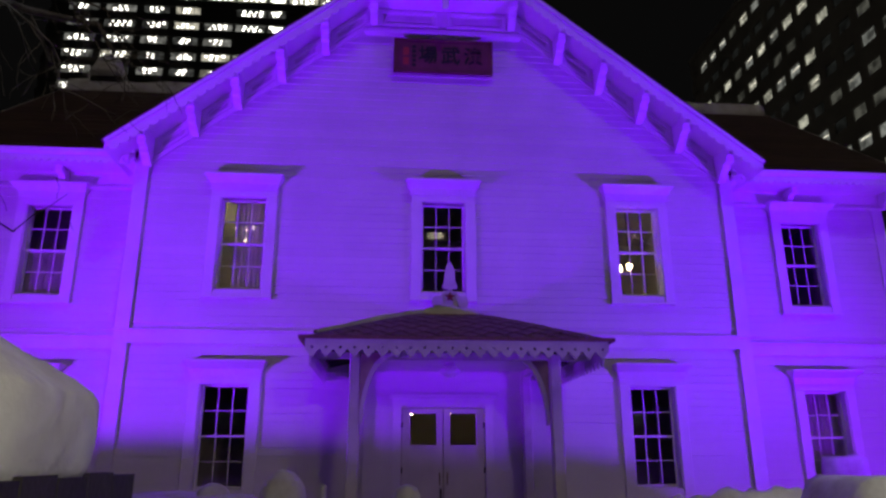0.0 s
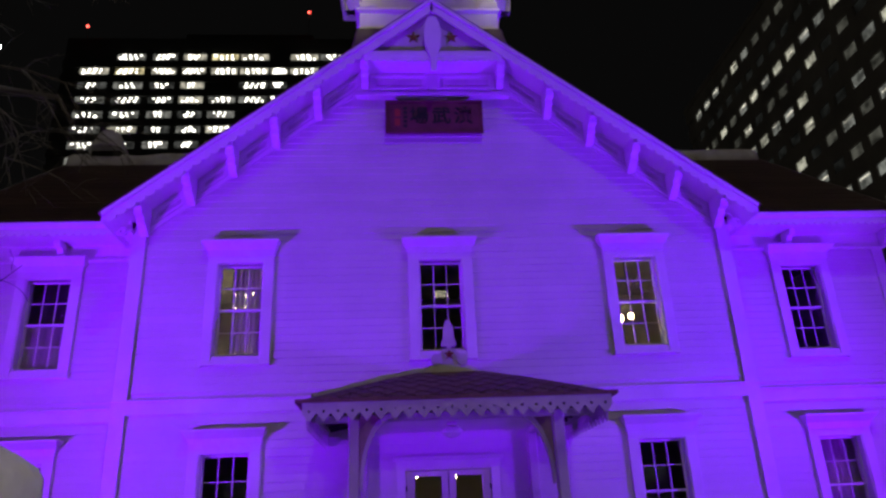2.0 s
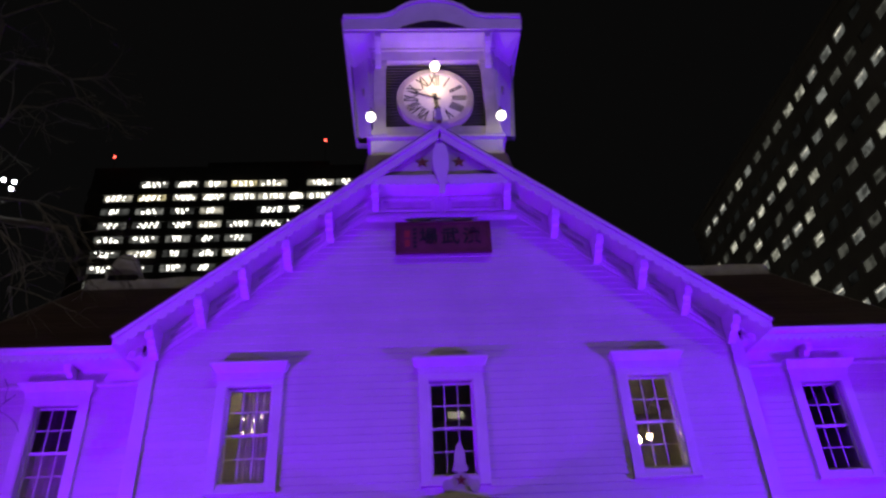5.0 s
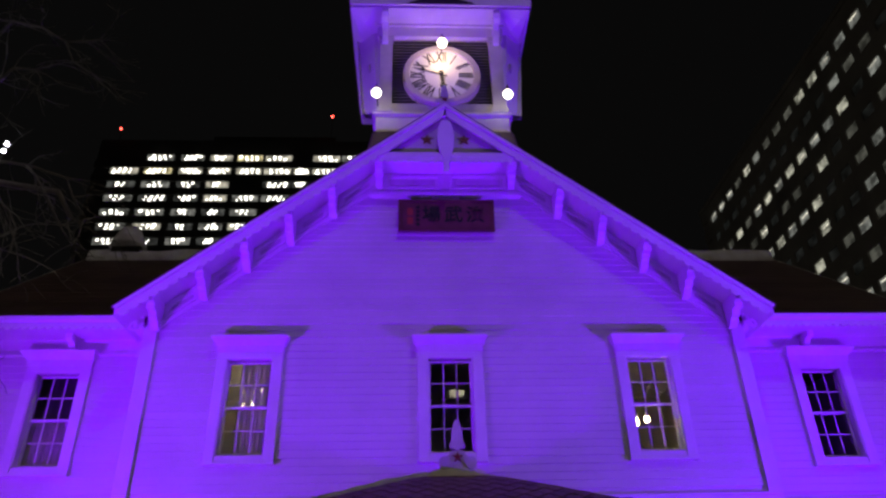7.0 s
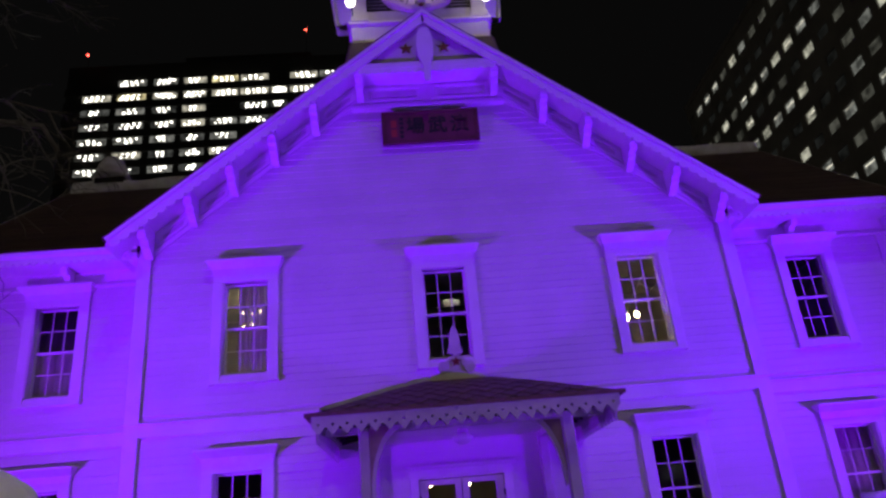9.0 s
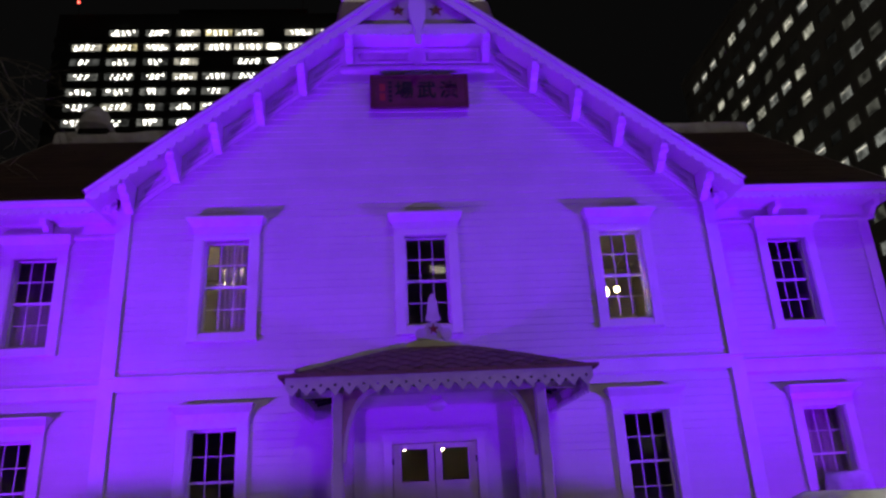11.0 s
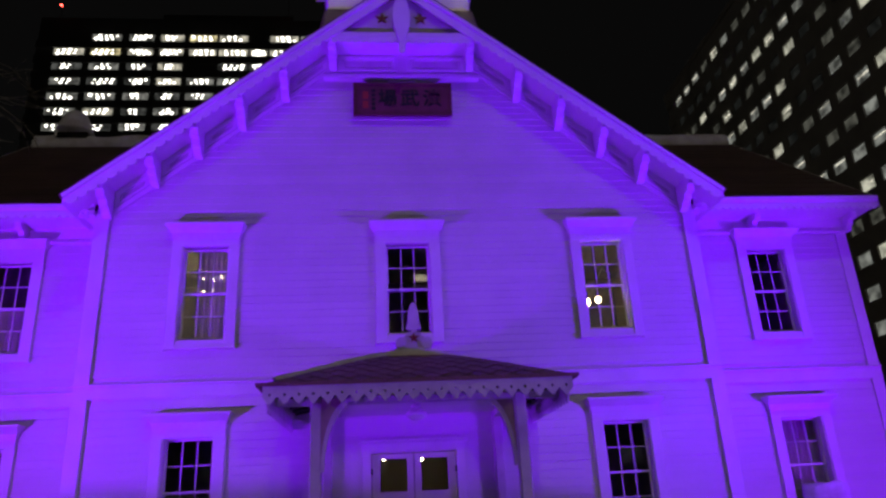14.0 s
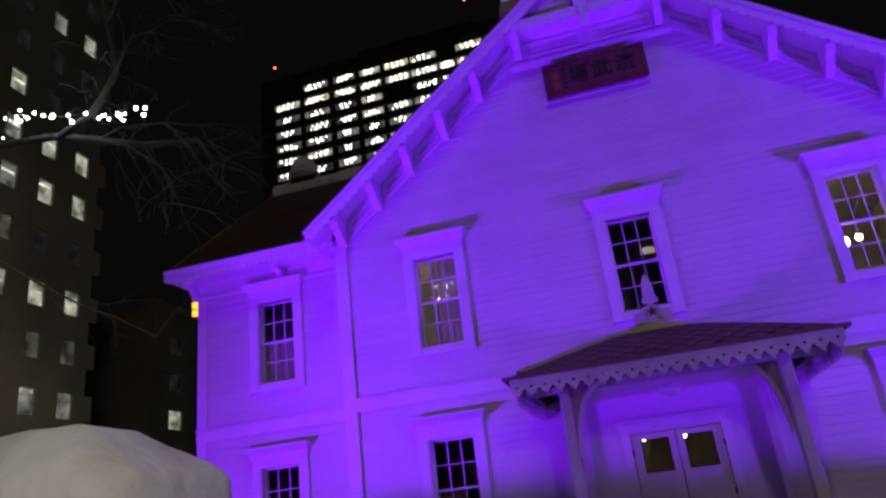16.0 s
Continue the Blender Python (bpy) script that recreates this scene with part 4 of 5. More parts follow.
for k in range(22):
    z = 13.40 + k * 0.102
    bm = bm_new()
    slab(bm, [(TY + 0.02, z), (TY + 0.10, z + 0.07), (TY + 0.10, z + 0.088), (TY + 0.02, z + 0.018)], axes((-1.27, 0, 0), (0, 1, 0), (0, 0, 1)), 2.54)
    part("louvre_slat", bm, SLATM, tower)
bm = bm_new()
box(bm, -1.27, 1.27, TY - 0.04, TY + 0.12, 13.06, 13.36)
part("louvre_sill", bm, OLD, tower)
bm = bm_new()
box(bm, -1.66, 1.66, TY - 0.07, TY + 0.13, 15.64, 15.98)
part("frieze_lower", bm, TRIM, tower)
bm = bm_new()
box(bm, -1.70, 1.70, TY - 0.13, TY + 0.13, 15.98, 16.06)
box(bm, -1.68, 1.68, TY - 0.09, TY + 0.13, 16.06, 16.15)
part("frieze_upper", bm, TRIM, tower)
stack("cornice", [ring8(2.14, TY + 0.10, 4.1, 0.3, 15.95), ring8(2.28, -0.10, 4.3, 0.12, 16.12), ring8(2.36, -0.36, 4.4, 0.05, 16.16), ring8(2.36, -0.36, 4.4, 0.05, 16.44), ring8(2.42, -0.42, 4.46, 0.05, 16.58), ring8(2.42, -0.42, 4.46, 0.05, 16.66)], TRIM)
stack("tower_roof", [ring8(2.45, -0.45, 4.5, 0.05, 16.66), ring8(2.45, -0.45, 4.5, 0.05, 16.70), ring8(1.1, 0.9, 3.1, 0.05, 17.4), ring8(0.12, 1.95, 2.15, 0.02, 18.6)], ROOFM, "dark red tower roof")
# swept pediment over the clock, one board with an ogee top, and its moulding
ogee = [(2.37, 16.64), (1.42, 16.66), (1.20, 16.71), (1.02, 16.82), (0.84, 17.00), (0.58, 17.16), (0.30, 17.26), (0.0, 17.30)]
sweep = ogee + [(-u, v) for u, v in ogee[-2::-1]]
bm = bm_new()
slab(bm, sweep[::-1] + [(2.37, 16.17), (-2.37, 16.17)], front(-0.425), 0.05)
part("pediment", bm, TRIM, tower)
bm = bm_new()
for (u0, v0), (u1, v1) in zip(sweep, sweep[1:]):
    slab(bm, [(u0, v0 - 0.05), (u1, v1 - 0.05), (u1, v1 + 0.05), (u0, v0 + 0.05)][::-1], front(-0.46), 0.07)
part("pediment_moulding", bm, TRIM, tower)
# recess of the vent is a flat sheet, its shade put into the colour
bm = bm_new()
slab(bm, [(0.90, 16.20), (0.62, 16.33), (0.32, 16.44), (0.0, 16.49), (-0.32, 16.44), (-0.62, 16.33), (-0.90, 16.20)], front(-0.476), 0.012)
vent_panel = part("pediment_vent", bm, LOUVSHADE, tower, "arched vent, its hollow a flat dark sheet")
for k in range(4):
    w = 0.80 - 0.19 * k
    bm = bm_new()
    box(bm, -w, w, -0.51, -0.489, 16.225 + 0.06 * k, 16.245 + 0.06 * k)
    part("vent_slat", bm, WOODD, vent_panel)
bm = bm_new()
lathe(bm, [(0.06, 0), (0.09, 0.1), (0.04, 0.2), (0.03, 0.8), (0.01, 1.1)], (0, 2.05, 18.55), 10)
part("spire", bm, IRON, tower, smooth=True)

clock = thing("clock", (0, 0.1, 14.4), "large white clock dial with black roman numerals", "clock")
CZ = 14.27
def disc(r0, r1, y0, y1, seg=56):
    b = bm_new()
    rings = [[b.verts.new((r * math.sin(2 * math.pi * k / seg), y, CZ + r * math.cos(2 * math.pi * k / seg))) for k in range(seg)] for r, y in ((r0, y1), (r0, y0), (r1, y0), (r1, y1))]
    for p, q in zip(rings, rings[1:] + rings[:1]):
        for k in range(seg):
            b.faces.new((p[k], p[(k + 1) % seg], q[(k + 1) % seg], q[k]))
    return b


part("rim", disc(0.83, 0.975, 0.06, 0.30), RIM, clock)
part("rim_moulding", disc(0.92, 1.0, 0.09, 0.30), RIM, clock)
bm = bm_new()
slab(bm, [(0.84 * math.sin(-2 * math.pi * k / 56), CZ + 0.84 * math.cos(2 * math.pi * k / 56)) for k in range(56)], front(0.17), 0.06)
part("dial", bm, DIAL, clock)
for k, txt in enumerate(("XII", "I", "II", "III", "IIII", "V", "VI", "VII", "VIII", "IX", "X", "XI")):
    a = math.pi * 2 * k / 12
    mm = axes((0.60 * math.sin(a), 0.106, CZ + 0.60 * math.cos(a)), (math.cos(a), 0, -math.sin(a)), (math.sin(a), 0, math.cos(a)))
    letters(txt, 0.36, mm @ Matrix.Diagonal((0.62, 1.42, 1.0, 1.0)), INK, clock, "numeral", 0.004)
for a, ln, w, nm in ((radians(288), 0.76, 0.024, "minute_pointer"), (radians(174), 0.50, 0.06, "hour_pointer")):
    bm = bm_new()
    slab(bm, [(-w, -0.14), (w, -0.14), (w * 0.8, ln * 0.6), (w * 1.5, ln * 0.7), (0, ln), (-w * 1.5, ln * 0.7), (-w * 0.8, ln * 0.6)], axes((0, 0.095, CZ), (math.cos(a), 0, -math.sin(a)), (math.sin(a), 0, math.cos(a))), 0.012)
    part(nm, bm, INK, clock)
bm = bm_new()
ball(bm, (0, 0.085, CZ), 0.05, 10)
part("boss", bm, IRON, clock, smooth=True)

for x, y, z, wy, label in ((0.0, -0.42, 14.86, 0.10, "lit white globe lamp on an arm over the clock"), (-1.62, -0.32, 13.27, TY + 0.12, "lit white globe lamp on an arm beside the clock"), (1.58, -0.32, 13.27, TY + 0.12, "lit white globe lamp on an arm beside the clock")):
    g = thing("globe_lamp", (x, y, z), label, "lamp", "globe lamps of the clock")
    bm = bm_new()
    ball(bm, (x, y, z), 0.125 if x == 0 else 0.12, 16)
    part("globe", bm, GLOBE, g, "glowing opal globe", smooth=True)
    bm = bm_new()
    tube(bm, [(x, wy, z + 0.12), (x, wy - 0.2, z + 0.30), (x, y, z + 0.28), (x, y, z + 0.16)], [0.018] * 4)
    part("arm", bm, IRON, g)
    bm = bm_new()
    lathe(bm, [(0.07, 0), (0.06, 0.04), (0.02, 0.07)], (x, y, z + 0.13), 12)
    part("cap", bm, IRON, g)

# ---- snow and clutter before the hall ----
def heap(name, c, sx, sy, h, label, category, seed, group="", power=2.0, n=28):
    """A heap of snow with an uneven skin, standing on its foot."""
    bm = bm_new()
    rings = []
    m = 10
    for i in range(m + 1):
        e = i / m
        r = math.cos(e * math.pi / 2) ** (2 / power) if i < m else 0.02
        z = math.sin(e * math.pi / 2) ** (2 / power)
        ring = []
        for k in range(n):
            a = 2 * math.pi * k / n
            ca, sa = math.cos(a), math.sin(a)
            q = 1 + 0.10 * noise.noise(Vector((ca * 1.6, sa * 1.6, e * 2 + seed))) + 0.03 * noise.noise(Vector((ca * 6, sa * 6, e * 6 + seed)))
            ring.append(bm.verts.new((c[0] + sx * r * ca * q, c[1] + sy * r * sa * q, c[2] + h * z * (1 + 0.06 * noise.noise(Vector((ca * r * 2, sa * r * 2, seed)))))))
        rings.append(ring)
    for a, b in zip(rings, rings[1:]):
        for k in range(n):
            bm.faces.new((a[k], a[(k + 1) % n], b[(k + 1) % n], b[k]))
    bm.faces.new(rings[0][::-1])
    bm.faces.new(rings[-1])
    return tagged(part(name, bm, SNOW, None, smooth=True), label, category, group)


def bank(name, x0, x1, y0, y1, h, seed, label, rough=0.10):
    bm = bm_new()
    nx, ny = max(8, int((x1 - x0) / 0.14)), 14
    g = {}
    for i in range(nx + 1):
        for j in range(ny + 1):
            u, v = i / nx, j / ny
            x, y = x0 + (x1 - x0) * u, y0 + (y1 - y0) * v
            edge = min(1, 5 * min(v, 1 - v)) ** 0.5 * min(1, 9 * min(u, 1 - u)) ** 0.5
            z = edge * (h + rough * noise.noise(Vector((x * 1.7, y * 1.7, seed))) + 0.5 * rough * noise.noise(Vector((x * 5, y * 5, seed))))
            g[i, j] = bm.verts.new((x, y, z - 0.08))
    for i in range(nx):
        for j in range(ny):
            bm.faces.new((g[i, j], g[i + 1, j], g[i + 1, j + 1], g[i, j + 1]))
    ring = [g[i, 0] for i in range(nx + 1)] + [g[nx, j] for j in range(1, ny + 1)] + [g[i, ny] for i in range(nx - 1, -1, -1)] + [g[0, j] for j in range(ny - 1, 0, -1)]
    bm.faces.new(ring[::-1])
    return tagged(part(name, bm, SNOW, None, smooth=True), label, "snow bank", "snow banks before the hall")


# outer ends run on, unseen, to keep floodlight off the foot of the wall
bank("snow_bank", -10.6, -1.75, -5.1, -3.5, 1.26, 1.0, "long level bank of packed snow before the wall", 0.05)
bank("snow_bank", 1.9, 9.6, -4.7, -3.4, 1.20, 5.0, "lumpy bank of cleared snow beside the porch", 0.22)
bank("snow_bank", 3.05, 7.2, -7.0, -5.4, 1.50, 9.0, "smooth tall block of packed snow", 0.03)
heap("snow_mound", (-2.3, -4.3, 1.12), 0.27, 0.25, 0.36, "rounded mound of snow on the bank", "snow", 2.0, "small snow mounds")
heap("snow_mound", (-3.2, -3.95, 1.12), 0.22, 0.2, 0.20, "rounded mound of snow on the bank", "snow", 6.0, "small snow mounds")
heap("sill_snow", (8.07, 0.55, 0.92), 0.48, 0.30, 0.72, "block of snow piled on the window sill", "snow", 3.0, "", 9.0)
# small rounded figure of snow
fig = thing("snow_figure", (-0.82, -5.0, 0.0), "small rounded snow figure with two dark pebbles", "snow figure")
bm = bm_new()
lathe(bm, [(0.20, 0), (0.24, 0.2), (0.22, 0.7), (0.17, 0.95), (0.145, 1.05), (0.155, 1.15), (0.15, 1.26), (0.11, 1.34), (0.03, 1.375)], (-0.82, -5.0, -0.05), 22)
part("snow_body", bm, SNOW, fig, smooth=True)
for x in (-0.87, -0.76):
    bm = bm_new()
    ball(bm, (x, -5.148, 1.17), 0.014, 8)
    part("pebble", bm, INK, fig, smooth=True)
bm = bm_new()
box(bm, -0.45, -0.43, -5.02, -4.98, -0.08, 1.28)
tagged(part("marker_stake", bm, WOODD, None), "thin dark stake standing in the snow", "stake")
bm = bm_new()
box(bm, -1.88, -1.80, -4.05, -3.97, -0.08, 1.30)
tagged(part("snow_post", bm, SNOW, None, bevel=0.02), "short post crusted with snow beside the bank", "post")

# big block of snow on a boarded stand
stand = thing("boarded_stand", (-2.8, -11.05, 0), "dark boarded stand carrying a block of snow", "stand")
bm = bm_new()
box(bm, -3.55, -2.09, -11.6, -10.5, -0.08, 1.545)
part("core", bm, WOODD, stand)
for k in range(6):
    bm = bm_new()
    x = -3.57 + k * 0.248
    box(bm, x, x + 0.238, -11.645, -11.605, -0.08, 1.556 + 0.010 * (k % 3))
    part("board", bm, WOODD, stand)
for k in range(5):
    bm = bm_new()
    y = -11.6 + k * 0.223
    box(bm, -2.085, -2.045, y, y + 0.212, -0.08, 1.556 + 0.01 * (k % 2))
    part("board", bm, WOODD, stand)
bm = bm_new()
rings = []
n = 64
outline = [(0.97, 0.0), (1.0, 0.05), (1.01, 0.16), (1.0, 0.33), (0.965, 0.375), (0.86, 0.43), (0.74, 0.485), (0.62, 0.53), (0.44, 0.60), (0.28, 0.635), (0.14, 0.65), (0.02, 0.655)]
for r, z in outline:
    ring = []
    for k in range(n):
        a = 2 * math.pi * k / n
        ca, sa = math.cos(a), math.sin(a)
        q = (abs(ca) ** 5 + abs(sa) ** 5) ** -0.2
        w = 1 + 0.025 * noise.noise(Vector((ca * 3, sa * 3, z * 4))) + 0.004 * noise.noise(Vector((ca * 6, sa * 6, z * 14)))
        ring.append(bm.verts.new((-2.58 + 0.53 * r * ca * q * w, -11.15 + 0.40 * r * sa * q * w, 1.548 + 0.74 * z + 0.012 * noise.noise(Vector((ca * r * 4, sa * r * 4, 7))))))
    rings.append(ring)
for a, b in zip(rings, rings[1:]):
    for k in range(n):
        bm.faces.new((a[k], a[(k + 1) % n], b[(k + 1) % n], b[k]))
bm.faces.new(rings[0][::-1])
bm.faces.new(rings[-1])
tagged(part("snow_block", bm, SNOW, None, smooth=True), "large rounded block of grey snow on a stand", "snow block")

# ---- bare tree close by, hung with lights ----
tree = thing("tree", (-4.75, -10.6, 0), "bare tree with drooping twigs and a string of lights", "tree")
trunk = bm_new()
tube(trunk, [(-4.75, -10.6, -0.1), (-4.72, -10.6, 0.8), (-4.66, -10.62, 1.7), (-4.52, -10.66, 2.5), (-4.30, -10.70, 3.15), (-4.22, -10.66, 4.0), (-4.05, -10.6, 5.1)], [0.15, 0.12, 0.105, 0.095, 0.07, 0.05, 0.02], 10)
part("trunk", trunk, BARK, tree, smooth=True)
rnd = random.Random(4)
twigs = bm_new()


def twig(p, d, length, r, depth):
    """A thin shoot that droops towards its tip and forks."""
    q, pp, rr = Vector(p), [Vector(p)], [r]
    for k in range(5):
        d = (d + Vector((rnd.gauss(0.03, 0.17), rnd.gauss(0, 0.17), rnd.gauss(-0.07, 0.13)))).normalized()
        q = q + d * (length / 5)
        pp.append(q)
        rr.append(max(0.0012, r * (1 - 0.15 * (k + 1))))
    tube(twigs, pp, rr, 4)
    if depth:
        for k in (2, 3, 4):
            aside = Vector((rnd.gauss(0.2, 0.8), rnd.gauss(0, 0.6), rnd.gauss(0, 0.7))).normalized()
            twig(pp[k], (d * 0.7 + aside * 0.8).normalized(), length * rnd.uniform(0.45, 0.65), rr[k] * 0.65, depth - 1)


BOUGHS = (("limb", 0.028, 0.010, [(-4.30, -10.70, 3.15), (-3.9, -10.76, 3.5), (-3.47, -10.75, 3.63), (-3.16, -10.73, 3.61), (-2.89, -10.71, 3.53), (-2.65, -10.69, 3.45), (-2.37, -10.65, 3.42), (-2.30, -10.63, 3.30)]),
         ("forked_limb", 0.021, 0.008, [(-3.10, -10.74, 3.59), (-2.94, -10.73, 3.67), (-2.90, -10.71, 3.76), (-2.83, -10.69, 3.92), (-2.87, -10.67, 4.08), (-2.95, -10.64, 4.31), (-3.02, -10.61, 4.55), (-3.06, -10.59, 4.85)]),
         ("limb", 0.010, 0.004, [(-2.83, -10.70, 3.92), (-2.77, -10.71, 4.03), (-2.74, -10.69, 4.13), (-2.65, -10.67, 4.14), (-2.56, -10.65, 4.20)]),
         ("limb", 0.008, 0.003, [(-2.95, -10.64, 4.33), (-2.81, -10.72, 4.42), (-2.66, -10.71, 4.39), (-2.53, -10.69, 4.31), (-2.45, -10.67, 4.34), (-2.39, -10.65, 4.37)]),
         ("limb", 0.005, 0.002, [(-2.53, -10.70, 4.31), (-2.44, -10.73, 4.14), (-2.34, -10.71, 4.08)]),
         ("limb", 0.009, 0.003, [(-3.02, -10.61, 4.58), (-2.96, -10.75, 4.71), (-2.83, -10.73, 4.82), (-2.67, -10.71, 4.91)]),
         ("limb", 0.007, 0.003, [(-2.89, -10.71, 3.53), (-2.73, -10.75, 3.54), (-2.49, -10.73, 3.51), (-2.33, -10.69, 3.47), (-2.29, -10.67, 3.38), (-2.22, -10.65, 3.28)]),
         ("limb", 0.006, 0.003, [(-2.50, -10.73, 3.51), (-2.45, -10.73, 3.46), (-2.38, -10.71, 3.36), (-2.30, -10.69, 3.22)]),
         ("limb", 0.007, 0.003, [(-2.89, -10.71, 3.53), (-2.70, -10.75, 3.43), (-2.61, -10.73, 3.36), (-2.52, -10.71, 3.28), (-2.48, -10.69, 3.20), (-2.49, -10.67, 3.10)]),
         ("low_limb", 0.008, 0.003, [(-4.52, -10.66, 2.52), (-3.9, -10.75, 2.95), (-3.39, -10.75, 2.97), (-3.14, -10.71, 2.80), (-2.95, -10.69, 2.68), (-2.77, -10.67, 2.59), (-2.57, -10.65, 2.47)]))
for nm, r0, r1, pts in BOUGHS:
    bm = bm_new()
    tube(bm, pts, [r0 + (r1 - r0) * k / (len(pts) - 1) for k in range(len(pts))], 7)
    part(nm, bm, BARK, tree, smooth=True)
    for k in range(2 if nm == "limb" and r0 > 0.02 else 1, len(pts)):
        for _ in range(1 if nm == "low_limb" else 2):
            ahead = (Vector(pts[k]) - Vector(pts[k - 1])).normalized()
            aside = Vector((rnd.gauss(0.25, 0.6), rnd.gauss(0, 0.6), rnd.gauss(0, 0.7))).normalized()
            twig(pts[k], (ahead * 0.6 + aside).normalized(), rnd.uniform(0.16, 0.36), 0.0032, 1)
tagged(part("crown", twigs, BARK, tree), kind="stuff")
lights = thing("string_lights", (-3.0, -10.72, 3.7), "string of white bulbs along a bare limb", "string lights")
bm = bm_new()
line = [Vector((-3.72 + 1.05 * k / 20, -10.75 + 0.05 * math.sin(k * 0.5), 3.81 - 0.009 * k + 0.022 * math.sin(k * 0.8 + 2.4))) for k in range(21)]
tube(bm, line, [0.002] * 21, 5)
part("cable", bm, INK, lights)
for k in range(34):
    p = line[min(20, int(k * 20 / 33))] + Vector((rnd.uniform(-0.03, 0.03), rnd.uniform(-0.04, 0.04), rnd.uniform(-0.045, 0.03)))
    bm = bm_new()
    ball(bm, p, rnd.choice((0.0045, 0.006, 0.008, 0.011)), 8)
    part("bulb", bm, BULBW, lights, "glowing cold white bulb", smooth=True)
for c in ((-2.69, -10.70, 3.665), (-2.645, -10.69, 3.66), (-2.65, -10.69, 3.62)):
    bm = bm_new()
    ball(bm, c, 0.009, 10)
    part("bulb", bm, BULBW, lights, "glowing cold white bulb", smooth=True)
lamp("string_glow", "POINT", (-3.05, -10.85, 3.72), (0, 0, 0), 2.0, (0.9, 0.94, 1.0), 0.05)

# ---- office tower behind ----
OY = 120.07
office = thing("office_tower", (-40, OY + 15, 0), "tall dark office tower with rows of lit windows", "office building")
rnd = random.Random(11)
bm = bm_new()
box(bm, -73.1, -5.6, OY + 0.6, OY + 30, 0, 106.2)
part("core", bm, CONC, office)
bm = bm_new()
box(bm, -49.1, -19.5, OY + 6, OY + 26, 106.2, 111.6)
part("plant_room", bm, CONC, office)
bays = [(-69.3, -63.2), (-61.7, -55.6), (-53.9, -48.7), (-47.3, -42.3), (-41.0, -35.3), (-34.6, -28.5), (-27.9, -24.3), (-23.6, -17.5), (-16.9, -10.9)]
bm = bm_new()
ball(bm, (0, 0, 0), 1.0, 8)
bmesh.ops.recalc_face_normals(bm, faces=bm.faces[:])
tube_mesh = bpy.data.meshes.new("ceiling_light")
bm.to_mesh(tube_mesh)
bm.free()
tube_mesh.materials.append(TUBE)
for r in range(11):
    z = 100.85 - 3.72 * r
    z0, z1 = z - 0.95, z + 0.92
    bm = bm_new()
    box(bm, -73.1, -5.6, OY, OY + 0.6, z0 - 1.85, z0)
    part("spandrel", bm, CONC, office)
    for b, (wx0, wx1) in enumerate(bays):
        if (r == 0 and b in (0, 6)) or (b != 1 and r > 1 and rnd.random() < 0.03):
            continue
        style = 3 if (r, b) in ((0, 4), (1, 1)) else (1 if r == 1 else rnd.choice((1, 2, 2, 2, 4, 4)))
        bm = bm_new()
        box(bm, wx0, wx1, OY + 0.4, OY + 0.55, z0, z1)
        win = part("window", bm, OFFICE[style], office, "lit office window" if style in (0, 1, 3) else "dimly lit office window")
        for q in range(1, 4):
            bm = bm_new()
            c = wx0 + (wx1 - wx0) * q / 4
            box(bm, c - 0.05, c + 0.05, OY + 0.28, OY + 0.38, z0, z1)
            part("mullion", bm, CONC, win)
        for level, low, high in ((0.72, 2, 4), (0.32, 2, 4)):
            count = rnd.randint(low, high) if r != 1 else high
            off = rnd.uniform(-0.08, 0.08)
            for q in range(count):
                light = new("ceiling_light", tube_mesh)
                light.parent = win
                k = rnd.uniform(0.17, 0.38)
                light.location = (wx0 + (wx1 - wx0) * (0.5 + off + (q - (count - 1) / 2) * 0.2 + rnd.uniform(-0.02, 0.02)), OY + 0.22, z0 + (z1 - z0) * (level + rnd.uniform(-0.05, 0.05)))
                light.scale = (k * 1.2, 0.1, k)
for px, pz in ((-69.2, 109.2), (-19.9, 113.4)):
    bm = bm_new()
    ball(bm, (px, OY + 0.2, pz), 0.28, 10)
    part("beacon", bm, BEACON, office, "red aircraft warning light", smooth=True)
    bm = bm_new()
    tube(bm, [(px, OY + 0.8, 105.0), (px, OY + 0.8, pz), (px, OY + 0.2, pz)], [0.06] * 3)
    part("beacon_mast", bm, IRON, office)


